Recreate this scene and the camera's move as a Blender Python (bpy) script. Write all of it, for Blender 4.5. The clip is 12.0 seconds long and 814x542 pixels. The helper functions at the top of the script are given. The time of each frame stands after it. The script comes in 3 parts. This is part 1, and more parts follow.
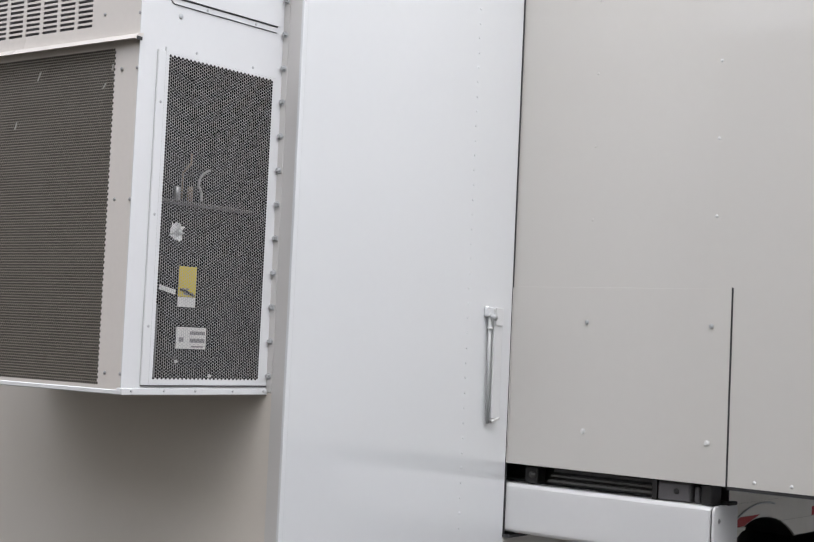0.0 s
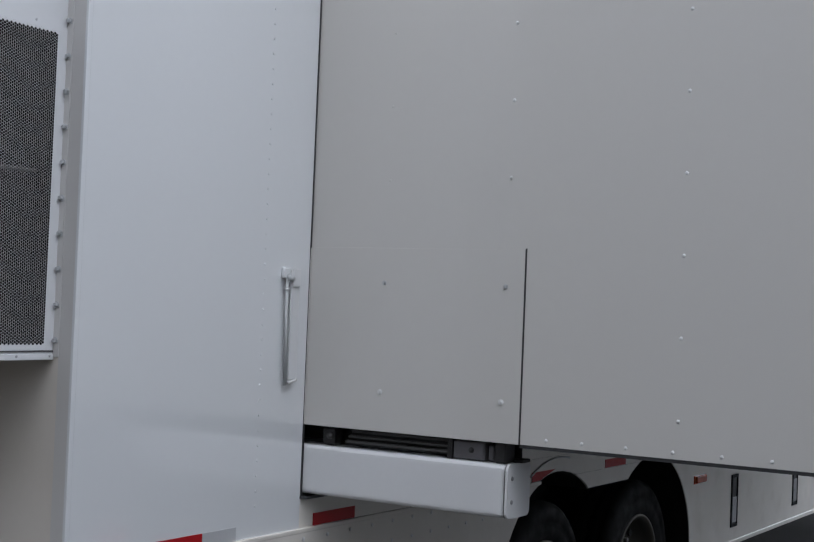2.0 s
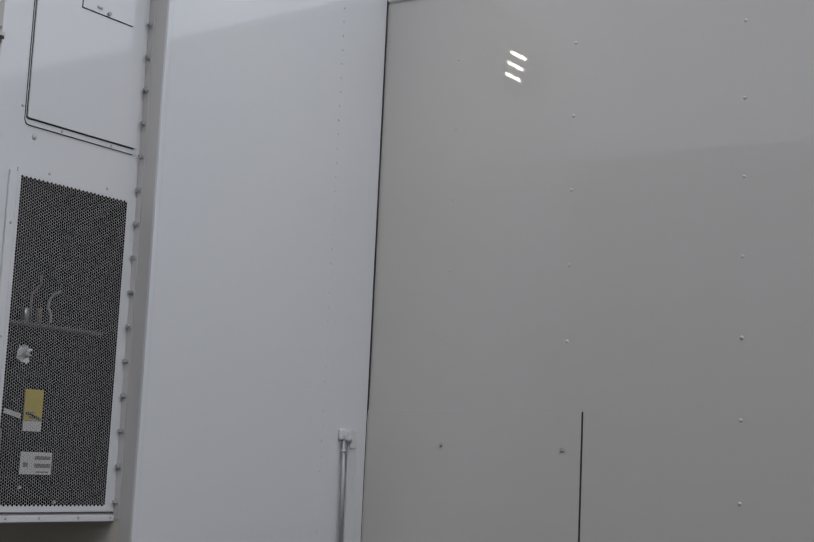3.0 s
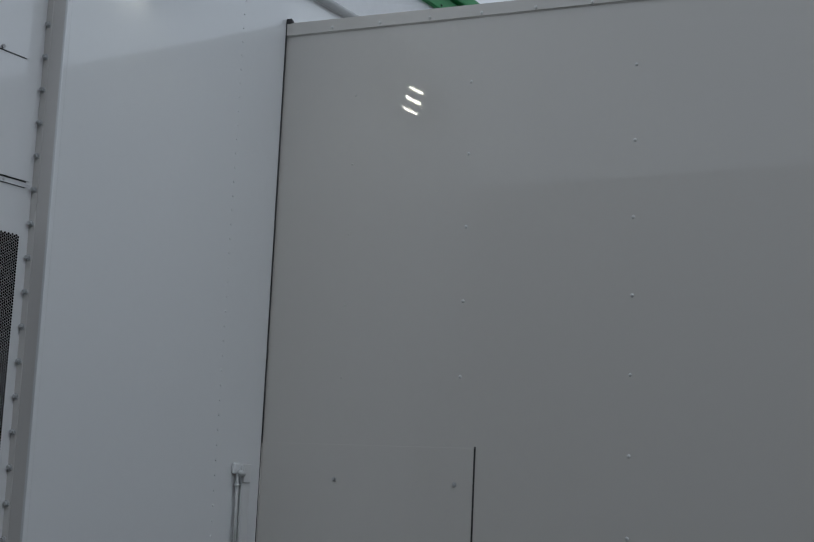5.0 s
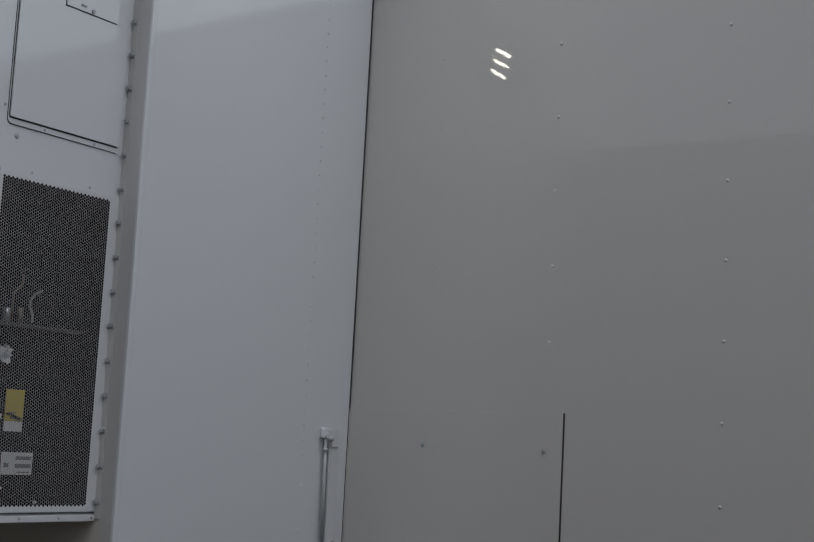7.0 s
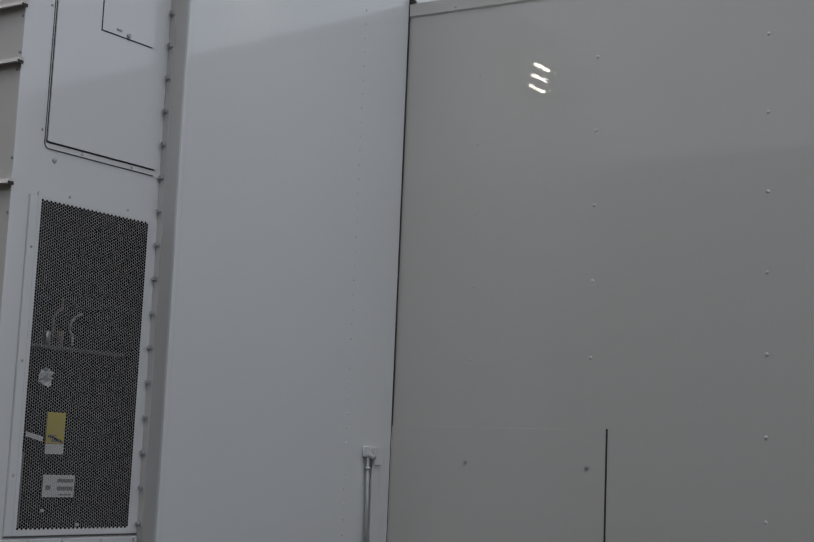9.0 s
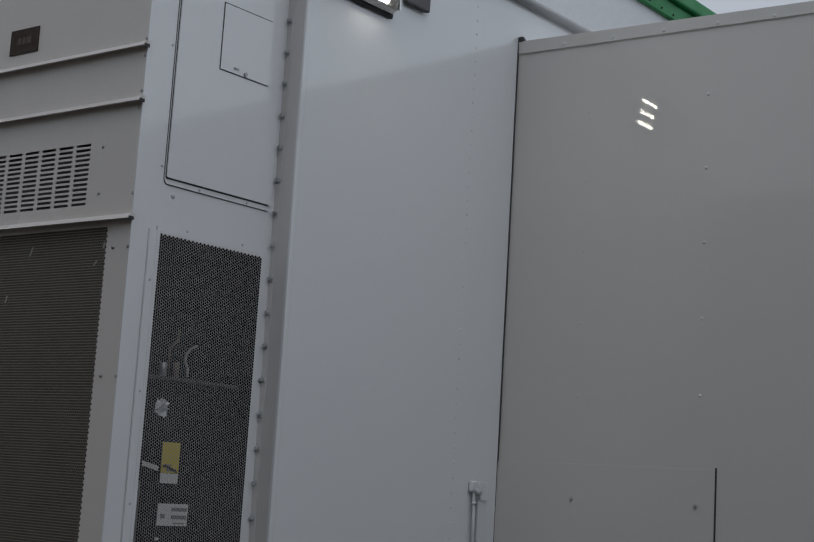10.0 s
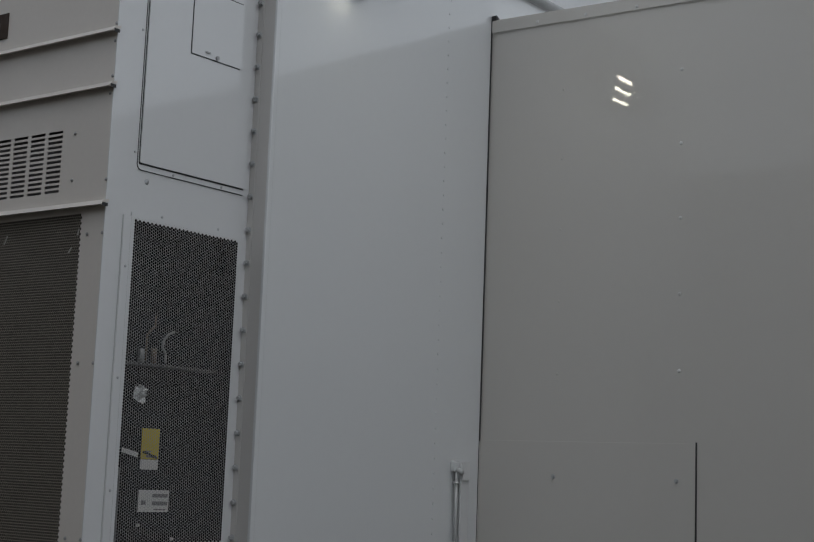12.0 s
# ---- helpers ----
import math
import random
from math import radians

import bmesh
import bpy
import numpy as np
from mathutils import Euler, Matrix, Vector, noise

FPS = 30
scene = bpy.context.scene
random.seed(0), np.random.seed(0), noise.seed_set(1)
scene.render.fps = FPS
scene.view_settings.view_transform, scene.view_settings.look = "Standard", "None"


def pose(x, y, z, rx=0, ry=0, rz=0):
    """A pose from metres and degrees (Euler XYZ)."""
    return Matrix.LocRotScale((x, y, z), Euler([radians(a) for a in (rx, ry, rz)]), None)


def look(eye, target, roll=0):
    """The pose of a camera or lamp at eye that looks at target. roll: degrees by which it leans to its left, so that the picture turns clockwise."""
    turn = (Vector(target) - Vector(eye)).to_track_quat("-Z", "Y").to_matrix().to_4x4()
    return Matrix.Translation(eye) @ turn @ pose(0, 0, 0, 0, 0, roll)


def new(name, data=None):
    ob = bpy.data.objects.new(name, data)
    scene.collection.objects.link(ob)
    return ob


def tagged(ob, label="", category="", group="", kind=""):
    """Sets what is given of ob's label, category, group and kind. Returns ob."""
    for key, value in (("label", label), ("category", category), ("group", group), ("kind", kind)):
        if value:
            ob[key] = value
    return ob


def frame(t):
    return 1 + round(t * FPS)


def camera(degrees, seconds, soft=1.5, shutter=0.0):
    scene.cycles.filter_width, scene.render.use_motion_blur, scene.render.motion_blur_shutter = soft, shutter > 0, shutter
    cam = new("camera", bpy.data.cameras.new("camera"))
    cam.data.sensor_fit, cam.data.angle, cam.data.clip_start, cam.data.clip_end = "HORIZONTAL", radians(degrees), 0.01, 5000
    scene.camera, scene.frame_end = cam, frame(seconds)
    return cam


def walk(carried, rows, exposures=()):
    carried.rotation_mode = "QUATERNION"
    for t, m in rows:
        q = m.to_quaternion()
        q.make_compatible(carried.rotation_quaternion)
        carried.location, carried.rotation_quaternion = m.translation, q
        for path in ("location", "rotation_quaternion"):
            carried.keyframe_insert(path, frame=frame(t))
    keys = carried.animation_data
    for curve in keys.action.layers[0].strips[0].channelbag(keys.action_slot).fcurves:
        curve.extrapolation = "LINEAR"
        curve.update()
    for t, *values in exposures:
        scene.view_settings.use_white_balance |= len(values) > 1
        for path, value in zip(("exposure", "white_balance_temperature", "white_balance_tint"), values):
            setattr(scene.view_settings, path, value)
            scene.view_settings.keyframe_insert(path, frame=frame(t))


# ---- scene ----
cam = camera(32.7, 12.0, soft=1.3)
PATH = [
    (0, (-3.076, -2.981, 1.967), (-1.532, -1.714, 2.069), 2.6),
    (0.2, (-3.087, -2.971, 1.952), (-1.537, -1.708, 2.02), 2.2),
    (0.5, (-3.063, -2.996, 1.956), (-1.512, -1.733, 1.982), 2.2),
    (0.7, (-3.061, -2.977, 1.953), (-1.494, -1.736, 1.96), 1.9),
    (0.8, (-3.067, -2.988, 1.955), (-1.491, -1.756, 1.957), 1.9),
    (0.9, (-3.055, -2.98, 1.956), (-1.464, -1.767, 1.954), 1.9),
    (1, (-3.046, -2.982, 1.954), (-1.449, -1.779, 1.955), 2.1),
    (1.2, (-3.044, -2.98, 1.963), (-1.419, -1.815, 1.965), 2.0),
    (1.3, (-3.041, -2.993, 1.95), (-1.404, -1.844, 1.964), 1.9),
    (1.5, (-3.021, -3.002, 1.965), (-1.361, -1.886, 1.987), 2.1),
    (1.8, (-3.03, -2.991, 1.965), (-1.334, -1.931, 2.005), 2.1),
    (2, (-3.009, -2.993, 1.986), (-1.304, -1.948, 2.037), 2.3),
    (2.2, (-3.022, -2.998, 1.993), (-1.318, -1.954, 2.074), 2.4),
    (2.5, (-3.029, -3.011, 2.007), (-1.354, -1.932, 2.173), 2.9),
    (2.7, (-3.052, -3.009, 1.999), (-1.408, -1.895, 2.239), 3.1),
    (4.3, (-3.103, -3.027, 2.053), (-1.428, -1.983, 2.379), 2.5),
    (4.5, (-3.103, -3.024, 2.048), (-1.405, -2.016, 2.37), 2.3),
    (5, (-3.1, -3.04, 2.054), (-1.384, -2.06, 2.36), 2.6),
    (5.5, (-3.106, -3.032, 2.052), (-1.399, -2.03, 2.347), 2.9),
    (6, (-3.101, -3.017, 2.038), (-1.427, -1.962, 2.33), 3.2),
    (6.5, (-3.079, -3.016, 2.052), (-1.42, -1.93, 2.314), 3.2),
    (6.7, (-3.082, -3.005, 2.054), (-1.419, -1.923, 2.305), 3.1),
    (8.3, (-3.058, -3.008, 2.061), (-1.425, -1.884, 2.327), 2.3),
    (8.5, (-3.05, -3.027, 2.059), (-1.428, -1.889, 2.327), 2.3),
    (9, (-3.051, -3.036, 2.067), (-1.433, -1.892, 2.336), 2.4),
    (9.5, (-3.072, -3.026, 2.061), (-1.47, -1.863, 2.343), 2.6),
    (10, (-3.102, -3.027, 2.068), (-1.575, -1.773, 2.377), 3.5),
    (10.5, (-3.122, -3.014, 2.068), (-1.646, -1.7, 2.375), 3.9),
    (11, (-3.095, -3.037, 2.064), (-1.593, -1.749, 2.353), 3.3),
    (11.5, (-3.078, -3.042, 2.062), (-1.538, -1.797, 2.34), 2.3),
    (12, (-3.083, -3.04, 2.059), (-1.538, -1.803, 2.347), 2.2),
]
EXPOSURES = [(0.0, 0.94, 6410, 12.5), (0.3, 1.17, 6470, 12.5), (0.6, 1.31, 6490, 12.5), (0.8, 1.38, 6470, 12.5), (1.0, 0.86, 6350, 12.5), (1.2, 0.71, 6160, 11.5), (1.5, 0.51, 5950, 10.5), (2.0, 0.17, 5900, 11.5), (2.2, 0.08, 5960, 10.5), (2.5, 0.01, 6220, 12.5), (4.5, -0.85, 5980, 10.2), (5.0, -0.76, 5860, 7), (5.5, -0.75, 5860, 7), (6.0, -0.78, 6050, 7.5), (6.5, -0.72, 6100, 11), (8.5, -0.69, 6120, 11), (9.0, -0.7, 6160, 10), (9.5, -0.71, 6120, 9), (10.0, -0.81, 6030, 9.7), (10.5, -0.79, 5590, 11.3), (11.0, -0.84, 5630, 10.2), (11.5, -0.79, 6190, 7.5), (12.0, -0.84, 6230, 8.4)]
walk(cam, [(t, look(e, a, r)) for t, e, a, r in PATH], EXPOSURES)

# ---- world and sun: a bright overcast sky ----
SUN_EL, SUN_AZ = 62.0, 215.0   # the sun stands behind cloud, out from the trailer's side
world = bpy.data.worlds.new("overcast_sky")
scene.world = world
world.use_nodes = True
wn, wl = world.node_tree.nodes, world.node_tree.links
wn.clear()
sky = wn.new("ShaderNodeTexSky")
sky.sky_type, sky.sun_disc = "NISHITA", False
sky.sun_elevation, sky.sun_rotation = radians(SUN_EL), radians(SUN_AZ)
sky.air_density, sky.dust_density, sky.ozone_density = 1.0, 4.0, 1.0
grey = wn.new("ShaderNodeHueSaturation")
grey.inputs["Saturation"].default_value = 0.25
back = wn.new("ShaderNodeBackground")
back.inputs["Strength"].default_value = 0.124
out = wn.new("ShaderNodeOutputWorld")
wl.new(sky.outputs["Color"], grey.inputs["Color"])
cloud_cover = wn.new("ShaderNodeMix")
cloud_cover.data_type = "RGBA"
cloud_cover.inputs[0].default_value = 0.6
cloud_cover.inputs[7].default_value = (9.0, 9.3, 9.7, 1.0)
wl.new(grey.outputs["Color"], cloud_cover.inputs[6])
wl.new(cloud_cover.outputs[2], back.inputs["Color"])
wl.new(back.outputs["Background"], out.inputs["Surface"])

sun_data = bpy.data.lights.new("sun", "SUN")
sun_data.energy, sun_data.angle, sun_data.color = 0.42, radians(40), (1.0, 0.97, 0.93)
sun = new("sun", sun_data)
sun.matrix_world = look((-9.0, -13.0, 30.0), (0.0, 0.0, 0.0))


# ---- materials ----
def material(name, color, rough=0.5, metal=0.0, vary=0.06, scale=6.0, fine=60.0, bump=0.0, bump_scale=3.0, grain=0.0,
             coat=0.0, coat_ior=1.5, coat_rough=0.02, tint=None, dirt=0.0, dirt_color=(0.25, 0.23, 0.2), emission=None, strength=0.0, specular=0.5):
    """A painted, metal or rubber surface with variation at two scales, relief and wear."""
    m = bpy.data.materials.new(name)
    m.use_nodes = True
    n, l = m.node_tree.nodes, m.node_tree.links
    p = n["Principled BSDF"]
    p.inputs["Roughness"].default_value, p.inputs["Metallic"].default_value = rough, metal
    p.inputs["Specular IOR Level"].default_value = specular
    p.inputs["Coat Weight"].default_value, p.inputs["Coat Roughness"].default_value = coat, coat_rough
    p.inputs["Coat IOR"].default_value = coat_ior
    where = n.new("ShaderNodeTexCoord").outputs["Object"]

    def cloud(size, detail):
        t = n.new("ShaderNodeTexNoise")
        t.inputs["Scale"].default_value, t.inputs["Detail"].default_value = size, detail
        l.new(where, t.inputs["Vector"])
        return t.outputs["Fac"]

    def blend(fac, a, b, kind="MIX"):
        x = n.new("ShaderNodeMix")
        x.data_type, x.blend_type = "RGBA", kind
        for socket, v in ((x.inputs[0], fac), (x.inputs[6], a), (x.inputs[7], b)):
            if hasattr(v, "is_linked"):
                l.new(v, socket)
            else:
                socket.default_value = v
        return x.outputs[2]

    def ramp(fac, lo, hi):
        r = n.new("ShaderNodeMapRange")
        r.inputs["From Min"].default_value, r.inputs["From Max"].default_value = lo, hi
        l.new(fac, r.inputs["Value"])
        return r.outputs["Result"]

    c = (*color, 1.0)
    dark = tuple(v * (1 - 2 * vary) for v in color) + (1.0,)
    other = (*(tint or color), 1.0)
    coarse, small = ramp(cloud(scale, 4), 0.3, 0.7), ramp(cloud(fine, 3), 0.3, 0.7)
    colour = blend(coarse, c, other)
    soft = n.new("ShaderNodeMath")
    soft.operation = "MULTIPLY"
    l.new(small, soft.inputs[0])
    soft.inputs[1].default_value = 0.6
    colour = blend(soft.outputs[0], colour, dark)
    if dirt:
        patch = n.new("ShaderNodeMath")
        patch.operation = "MULTIPLY"
        l.new(ramp(cloud(scale * 0.7 + 1.3, 8), 0.55, 0.8), patch.inputs[0])
        patch.inputs[1].default_value = dirt
        colour = blend(patch.outputs[0], colour, (*dirt_color, 1.0))
    l.new(colour, p.inputs["Base Color"])
    uneven = n.new("ShaderNodeMapRange")
    uneven.inputs["To Min"].default_value, uneven.inputs["To Max"].default_value = rough * 0.8, min(1.0, rough * 1.25)
    l.new(coarse, uneven.inputs["Value"])
    l.new(uneven.outputs["Result"], p.inputs["Roughness"])
    normal = None
    for size, depth, detail in ((bump_scale, bump, 1.0), (260.0, grain, 3.0)):
        if depth:
            b = n.new("ShaderNodeBump")
            b.inputs["Strength"].default_value, b.inputs["Distance"].default_value = 1.0, depth
            l.new(cloud(size, detail), b.inputs["Height"])
            if normal:
                l.new(normal, b.inputs["Normal"])
            normal = b.outputs["Normal"]
    if normal:
        l.new(normal, p.inputs["Normal"])
        if coat:
            l.new(normal, p.inputs["Coat Normal"])
    if emission:
        p.inputs["Emission Color"].default_value = (*emission, 1.0)
        p.inputs["Emission Strength"].default_value = strength
    return m


WHITE = material("gloss_white_paint", (0.768, 0.784, 0.796), 0.17, vary=0.012, scale=1.5, fine=30, bump=0.0007, bump_scale=4.5, coat=1.0, coat_ior=1.85, coat_rough=0.055, tint=(0.752, 0.770, 0.782))
# The trailer's white, darkened and warmed because the room's end faces less light.
SLIDE_SHADED_WHITE = material("slide_out_shaded_white", (0.588, 0.571, 0.540), 0.50, specular=0.38, vary=0.012, scale=1.2, fine=26, bump=0.0003, bump_scale=1.1, coat=0.75, coat_rough=0.008, tint=(0.574, 0.558, 0.529))
BEAM_WHITE = material("beam_white_paint", (0.69, 0.695, 0.70), 0.42, vary=0.02, scale=3, fine=50, bump=0.0006, bump_scale=5, coat=0.35, coat_rough=0.08, dirt=0.12, dirt_color=(0.5, 0.48, 0.45), tint=(0.66, 0.665, 0.67))
# Warm shade and ground reflection are put into this white, beside its dirt.
SKIRT_WARM_WHITE = material("skirt_warm_white", (0.80, 0.765, 0.70), 0.10, vary=0.03, scale=3.5, fine=40, bump=0.0035, bump_scale=4.0, coat=0.5, coat_rough=0.05, dirt=0.3, dirt_color=(0.42, 0.37, 0.30), tint=(0.74, 0.70, 0.63))
# White with the rear wall's shade put into its colour, plus random dirt patches.
REAR_SHADED_WHITE = material("rear_shaded_white", (0.675, 0.630, 0.575), 0.12, vary=0.02, scale=1.6, fine=35, bump=0.0008, bump_scale=1.5, coat=0.3, dirt=0.2, dirt_color=(0.5, 0.47, 0.43), tint=(0.64, 0.597, 0.54))
TRIM_GREY = material("grey_trim_metal", (0.48, 0.49, 0.49), 0.42, vary=0.04, scale=4, fine=80, grain=0.00004)
CORNER_GREY = material("warm_grey_corner", (0.56, 0.548, 0.532), 0.48, vary=0.02, scale=2, fine=60, tint=(0.54, 0.528, 0.512))
RAIL_GREY = material("roof_rail_metal", (0.42, 0.43, 0.44), 0.4, vary=0.04, scale=5, fine=60)
UNIT_WHITE = material("unit_white_enamel", (0.76, 0.77, 0.78), 0.14, vary=0.015, scale=2.0, fine=50, bump=0.0008, bump_scale=2.5, grain=0.00003, coat=1.0, coat_ior=1.8, coat_rough=0.05, tint=(0.74, 0.75, 0.76))
UNIT_BEIGE = material("unit_beige_enamel", (0.635, 0.598, 0.562), 0.34, vary=0.025, scale=2.5, fine=70, bump=0.0008, bump_scale=3.0, grain=0.00005, tint=(0.615, 0.578, 0.54))
MESH_GREY = material("grille_metal", (0.42, 0.42, 0.43), 0.45, vary=0.05, scale=8, fine=90)
MESH_BEIGE = material("front_grille_metal", (0.26, 0.232, 0.195), 0.5, vary=0.06, scale=8, fine=90)
# Near black: holds the cabinet's inner shade; also the dark latch frames.
NEAR_BLACK = material("near_black_matte", (0.009, 0.0095, 0.0105), 0.6, vary=0.2, scale=9, fine=60, specular=0.12)
COIL = material("coil_fins", (0.046, 0.041, 0.034), 0.6, vary=0.15, scale=14, fine=120)
LINT = material("pale_lint", (0.42, 0.41, 0.38), 0.9, vary=0.15, scale=80, fine=300)
COPPER = material("copper_pipe", (0.17, 0.13, 0.095), 0.35, metal=0.6, vary=0.08, scale=20, fine=80)
FOIL = material("silver_foil", (0.75, 0.75, 0.74), 0.35, metal=0.6, vary=0.06, scale=30, fine=120, bump=0.004, bump_scale=60)
YELLOW = material("yellow_sticker", (0.62, 0.50, 0.05), 0.5, vary=0.04, scale=30, fine=150)
PAPER = material("white_sticker", (0.72, 0.71, 0.69), 0.55, vary=0.03, scale=30, fine=150)
INK = material("grey_print", (0.22, 0.21, 0.22), 0.6, vary=0.05, scale=40, fine=200)
SEAL = material("black_rubber_seal", (0.035, 0.035, 0.037), 0.6, vary=0.1, scale=12, fine=80)
BLACK = material("black_steel", (0.015, 0.014, 0.014), 0.5, vary=0.15, scale=10, fine=60, grain=0.00008)
BROWN = material("dark_bronze_plate", (0.045, 0.028, 0.020), 0.6, vary=0.1, scale=40, fine=150, specular=0.25)
BRONZE_PRINT = material("worn_bronze_print", (0.075, 0.052, 0.04), 0.55, vary=0.1, scale=60, fine=200)
BOLT = material("galvanised_bolt", (0.48, 0.49, 0.50), 0.4, metal=0.25, vary=0.1, scale=60, fine=200)
PAINTED_RIVET = material("painted_rivet", (0.70, 0.70, 0.69), 0.3, vary=0.05, scale=50, fine=150)
DARK_STEEL = material("dark_steel", (0.10, 0.098, 0.095), 0.45, metal=0.5, vary=0.15, scale=15, fine=90)
STEEL = material("machined_steel", (0.40, 0.40, 0.40), 0.32, metal=0.9, vary=0.08, scale=20, fine=120)
CHROME = material("polished_housing", (0.72, 0.72, 0.71), 0.12, metal=1.0, vary=0.02, scale=12, fine=60)
LED = material("led_strip", (0.9, 0.9, 0.9), 0.3, vary=0.0, emission=(1.0, 0.94, 0.76), strength=62.0)
LENS = material("frosted_lens", (0.28, 0.27, 0.25), 0.3, vary=0.02, scale=30, fine=120)
GREY_BOX = material("dark_grey_plastic", (0.10, 0.095, 0.10), 0.45, vary=0.05, scale=20, fine=100, grain=0.00005)
RED_TAPE = material("red_reflective_tape", (0.40, 0.008, 0.012), 0.35, specular=0.2, vary=0.06, scale=30, fine=200, grain=0.00006)
SILVER_TAPE = material("silver_reflective_tape", (0.46, 0.47, 0.48), 0.38, vary=0.05, scale=30, fine=200, grain=0.00006)
RED_LENS = material("red_lamp_lens", (0.33, 0.005, 0.01), 0.12, vary=0.08, scale=40, fine=120, coat=0.6)
RED_GLOW = material("bright_red_led", (0.75, 0.03, 0.04), 0.2, vary=0.03, scale=40, fine=120)
AMBER = material("amber_lamp_lens", (0.45, 0.06, 0.012), 0.2, vary=0.08, scale=40, fine=120, coat=0.4)
RUBBER = material("tyre_rubber", (0.011, 0.011, 0.011), 0.75, vary=0.12, scale=12, fine=60, grain=0.0002, specular=0.2)
ALLOY = material("polished_alloy_wheel", (0.16, 0.152, 0.13), 0.42, metal=0.9, vary=0.06, scale=10, fine=60)
GREEN = material("green_trim_paint", (0.035, 0.30, 0.085), 0.4, vary=0.06, scale=3, fine=40, tint=(0.03, 0.27, 0.075))
HALL_WHITE = material("hall_white_cladding", (0.84, 0.85, 0.86), 0.4, vary=0.03, scale=1.0, fine=12)
ASPHALT = material("worn_asphalt", (0.034, 0.031, 0.028), 0.9, vary=0.2, scale=0.8, fine=40, grain=0.002, tint=(0.045, 0.042, 0.038), dirt=0.3, dirt_color=(0.06, 0.055, 0.048))
GREY_WALL = material("grey_blocker_wall", (0.145, 0.125, 0.105), 0.85, vary=0.1, scale=0.6, fine=8, tint=(0.12, 0.105, 0.09))
BUFF_WALL = material("buff_blocker_wall", (0.30, 0.265, 0.205), 0.8, vary=0.08, scale=0.6, fine=8, tint=(0.27, 0.24, 0.19))


# ---- helpers for meshes ----
def thing(name, at, label, category, group="", kind=""):
    ob = new(name)
    ob.empty_display_size = 0.2
    ob.location = at
    return tagged(ob, label, category, group, kind)


def part(name, bm, mat, parent=None, label="", smooth=False):
    """Links a bmesh, built in world places, as one mesh under a thing or part."""
    if isinstance(bm, bmesh.types.BMesh):
        bmesh.ops.recalc_face_normals(bm, faces=bm.faces)
        me = bpy.data.meshes.new(name)
        bm.to_mesh(me)
        bm.free()
    else:
        me = bm
    if smooth:
        for f in me.polygons:
            f.use_smooth = True
    if not me.materials:
        me.materials.append(mat)
    ob = new(name, me)
    if parent:
        ob.parent = parent
        if parent.data is None:
            ob.matrix_parent_inverse = Matrix.Translation(-parent.location)
    if label:
        ob["label"] = label
    return ob


def box(bm, lo, hi, bevel=0.0, seg=1):
    lo, hi = Vector(lo), Vector(hi)
    made = bmesh.ops.create_cube(bm, size=1.0, matrix=Matrix.Translation((lo + hi) / 2) @ Matrix.Diagonal((*(hi - lo), 1)))["verts"]
    if bevel:
        edges = list({e for v in made for e in v.link_edges})
        bmesh.ops.bevel(bm, geom=edges, offset=bevel, segments=seg, profile=0.6, affect="EDGES", clamp_overlap=True)
    return bm


def solid(lo, hi, bevel=0.0, seg=1):
    return box(bmesh.new(), lo, hi, bevel, seg)


def rod(bm, a, b, r, sides=12, r2=None):
    a, b = Vector(a), Vector(b)
    turn = (b - a).to_track_quat("Z", "Y").to_matrix().to_4x4()
    bmesh.ops.create_cone(bm, cap_ends=True, segments=sides, radius1=r, radius2=r if r2 is None else r2, depth=(b - a).length,
                          matrix=Matrix.Translation((a + b) / 2) @ turn)
    return bm


def prism(outline, y0, y1, bevel=0.0):
    """An outline of (x, z) made solid between two depths y."""
    bm = bmesh.new()
    face = bm.faces.new([bm.verts.new((x, y0, z)) for x, z in outline])
    grown = bmesh.ops.extrude_face_region(bm, geom=[face])["geom"]
    bmesh.ops.translate(bm, verts=[g for g in grown if isinstance(g, bmesh.types.BMVert)], vec=(0, y1 - y0, 0))
    return bm


def plate(us, vs, hole, place, thick):
    """A sheet on the grid us x vs without the cells for which hole(i, j) is true; place(u, v) puts it, thick is its depth."""
    bm = bmesh.new()
    at = {}

    def vert(i, j):
        if (i, j) not in at:
            at[i, j] = bm.verts.new(place(us[i], vs[j]))
        return at[i, j]

    faces = [bm.faces.new((vert(i, j), vert(i + 1, j), vert(i + 1, j + 1), vert(i, j + 1)))
             for i in range(len(us) - 1) for j in range(len(vs) - 1) if not hole(i, j)]
    grown = bmesh.ops.extrude_face_region(bm, geom=faces)["geom"]
    bmesh.ops.translate(bm, verts=[g for g in grown if isinstance(g, bmesh.types.BMVert)], vec=thick)
    return bm


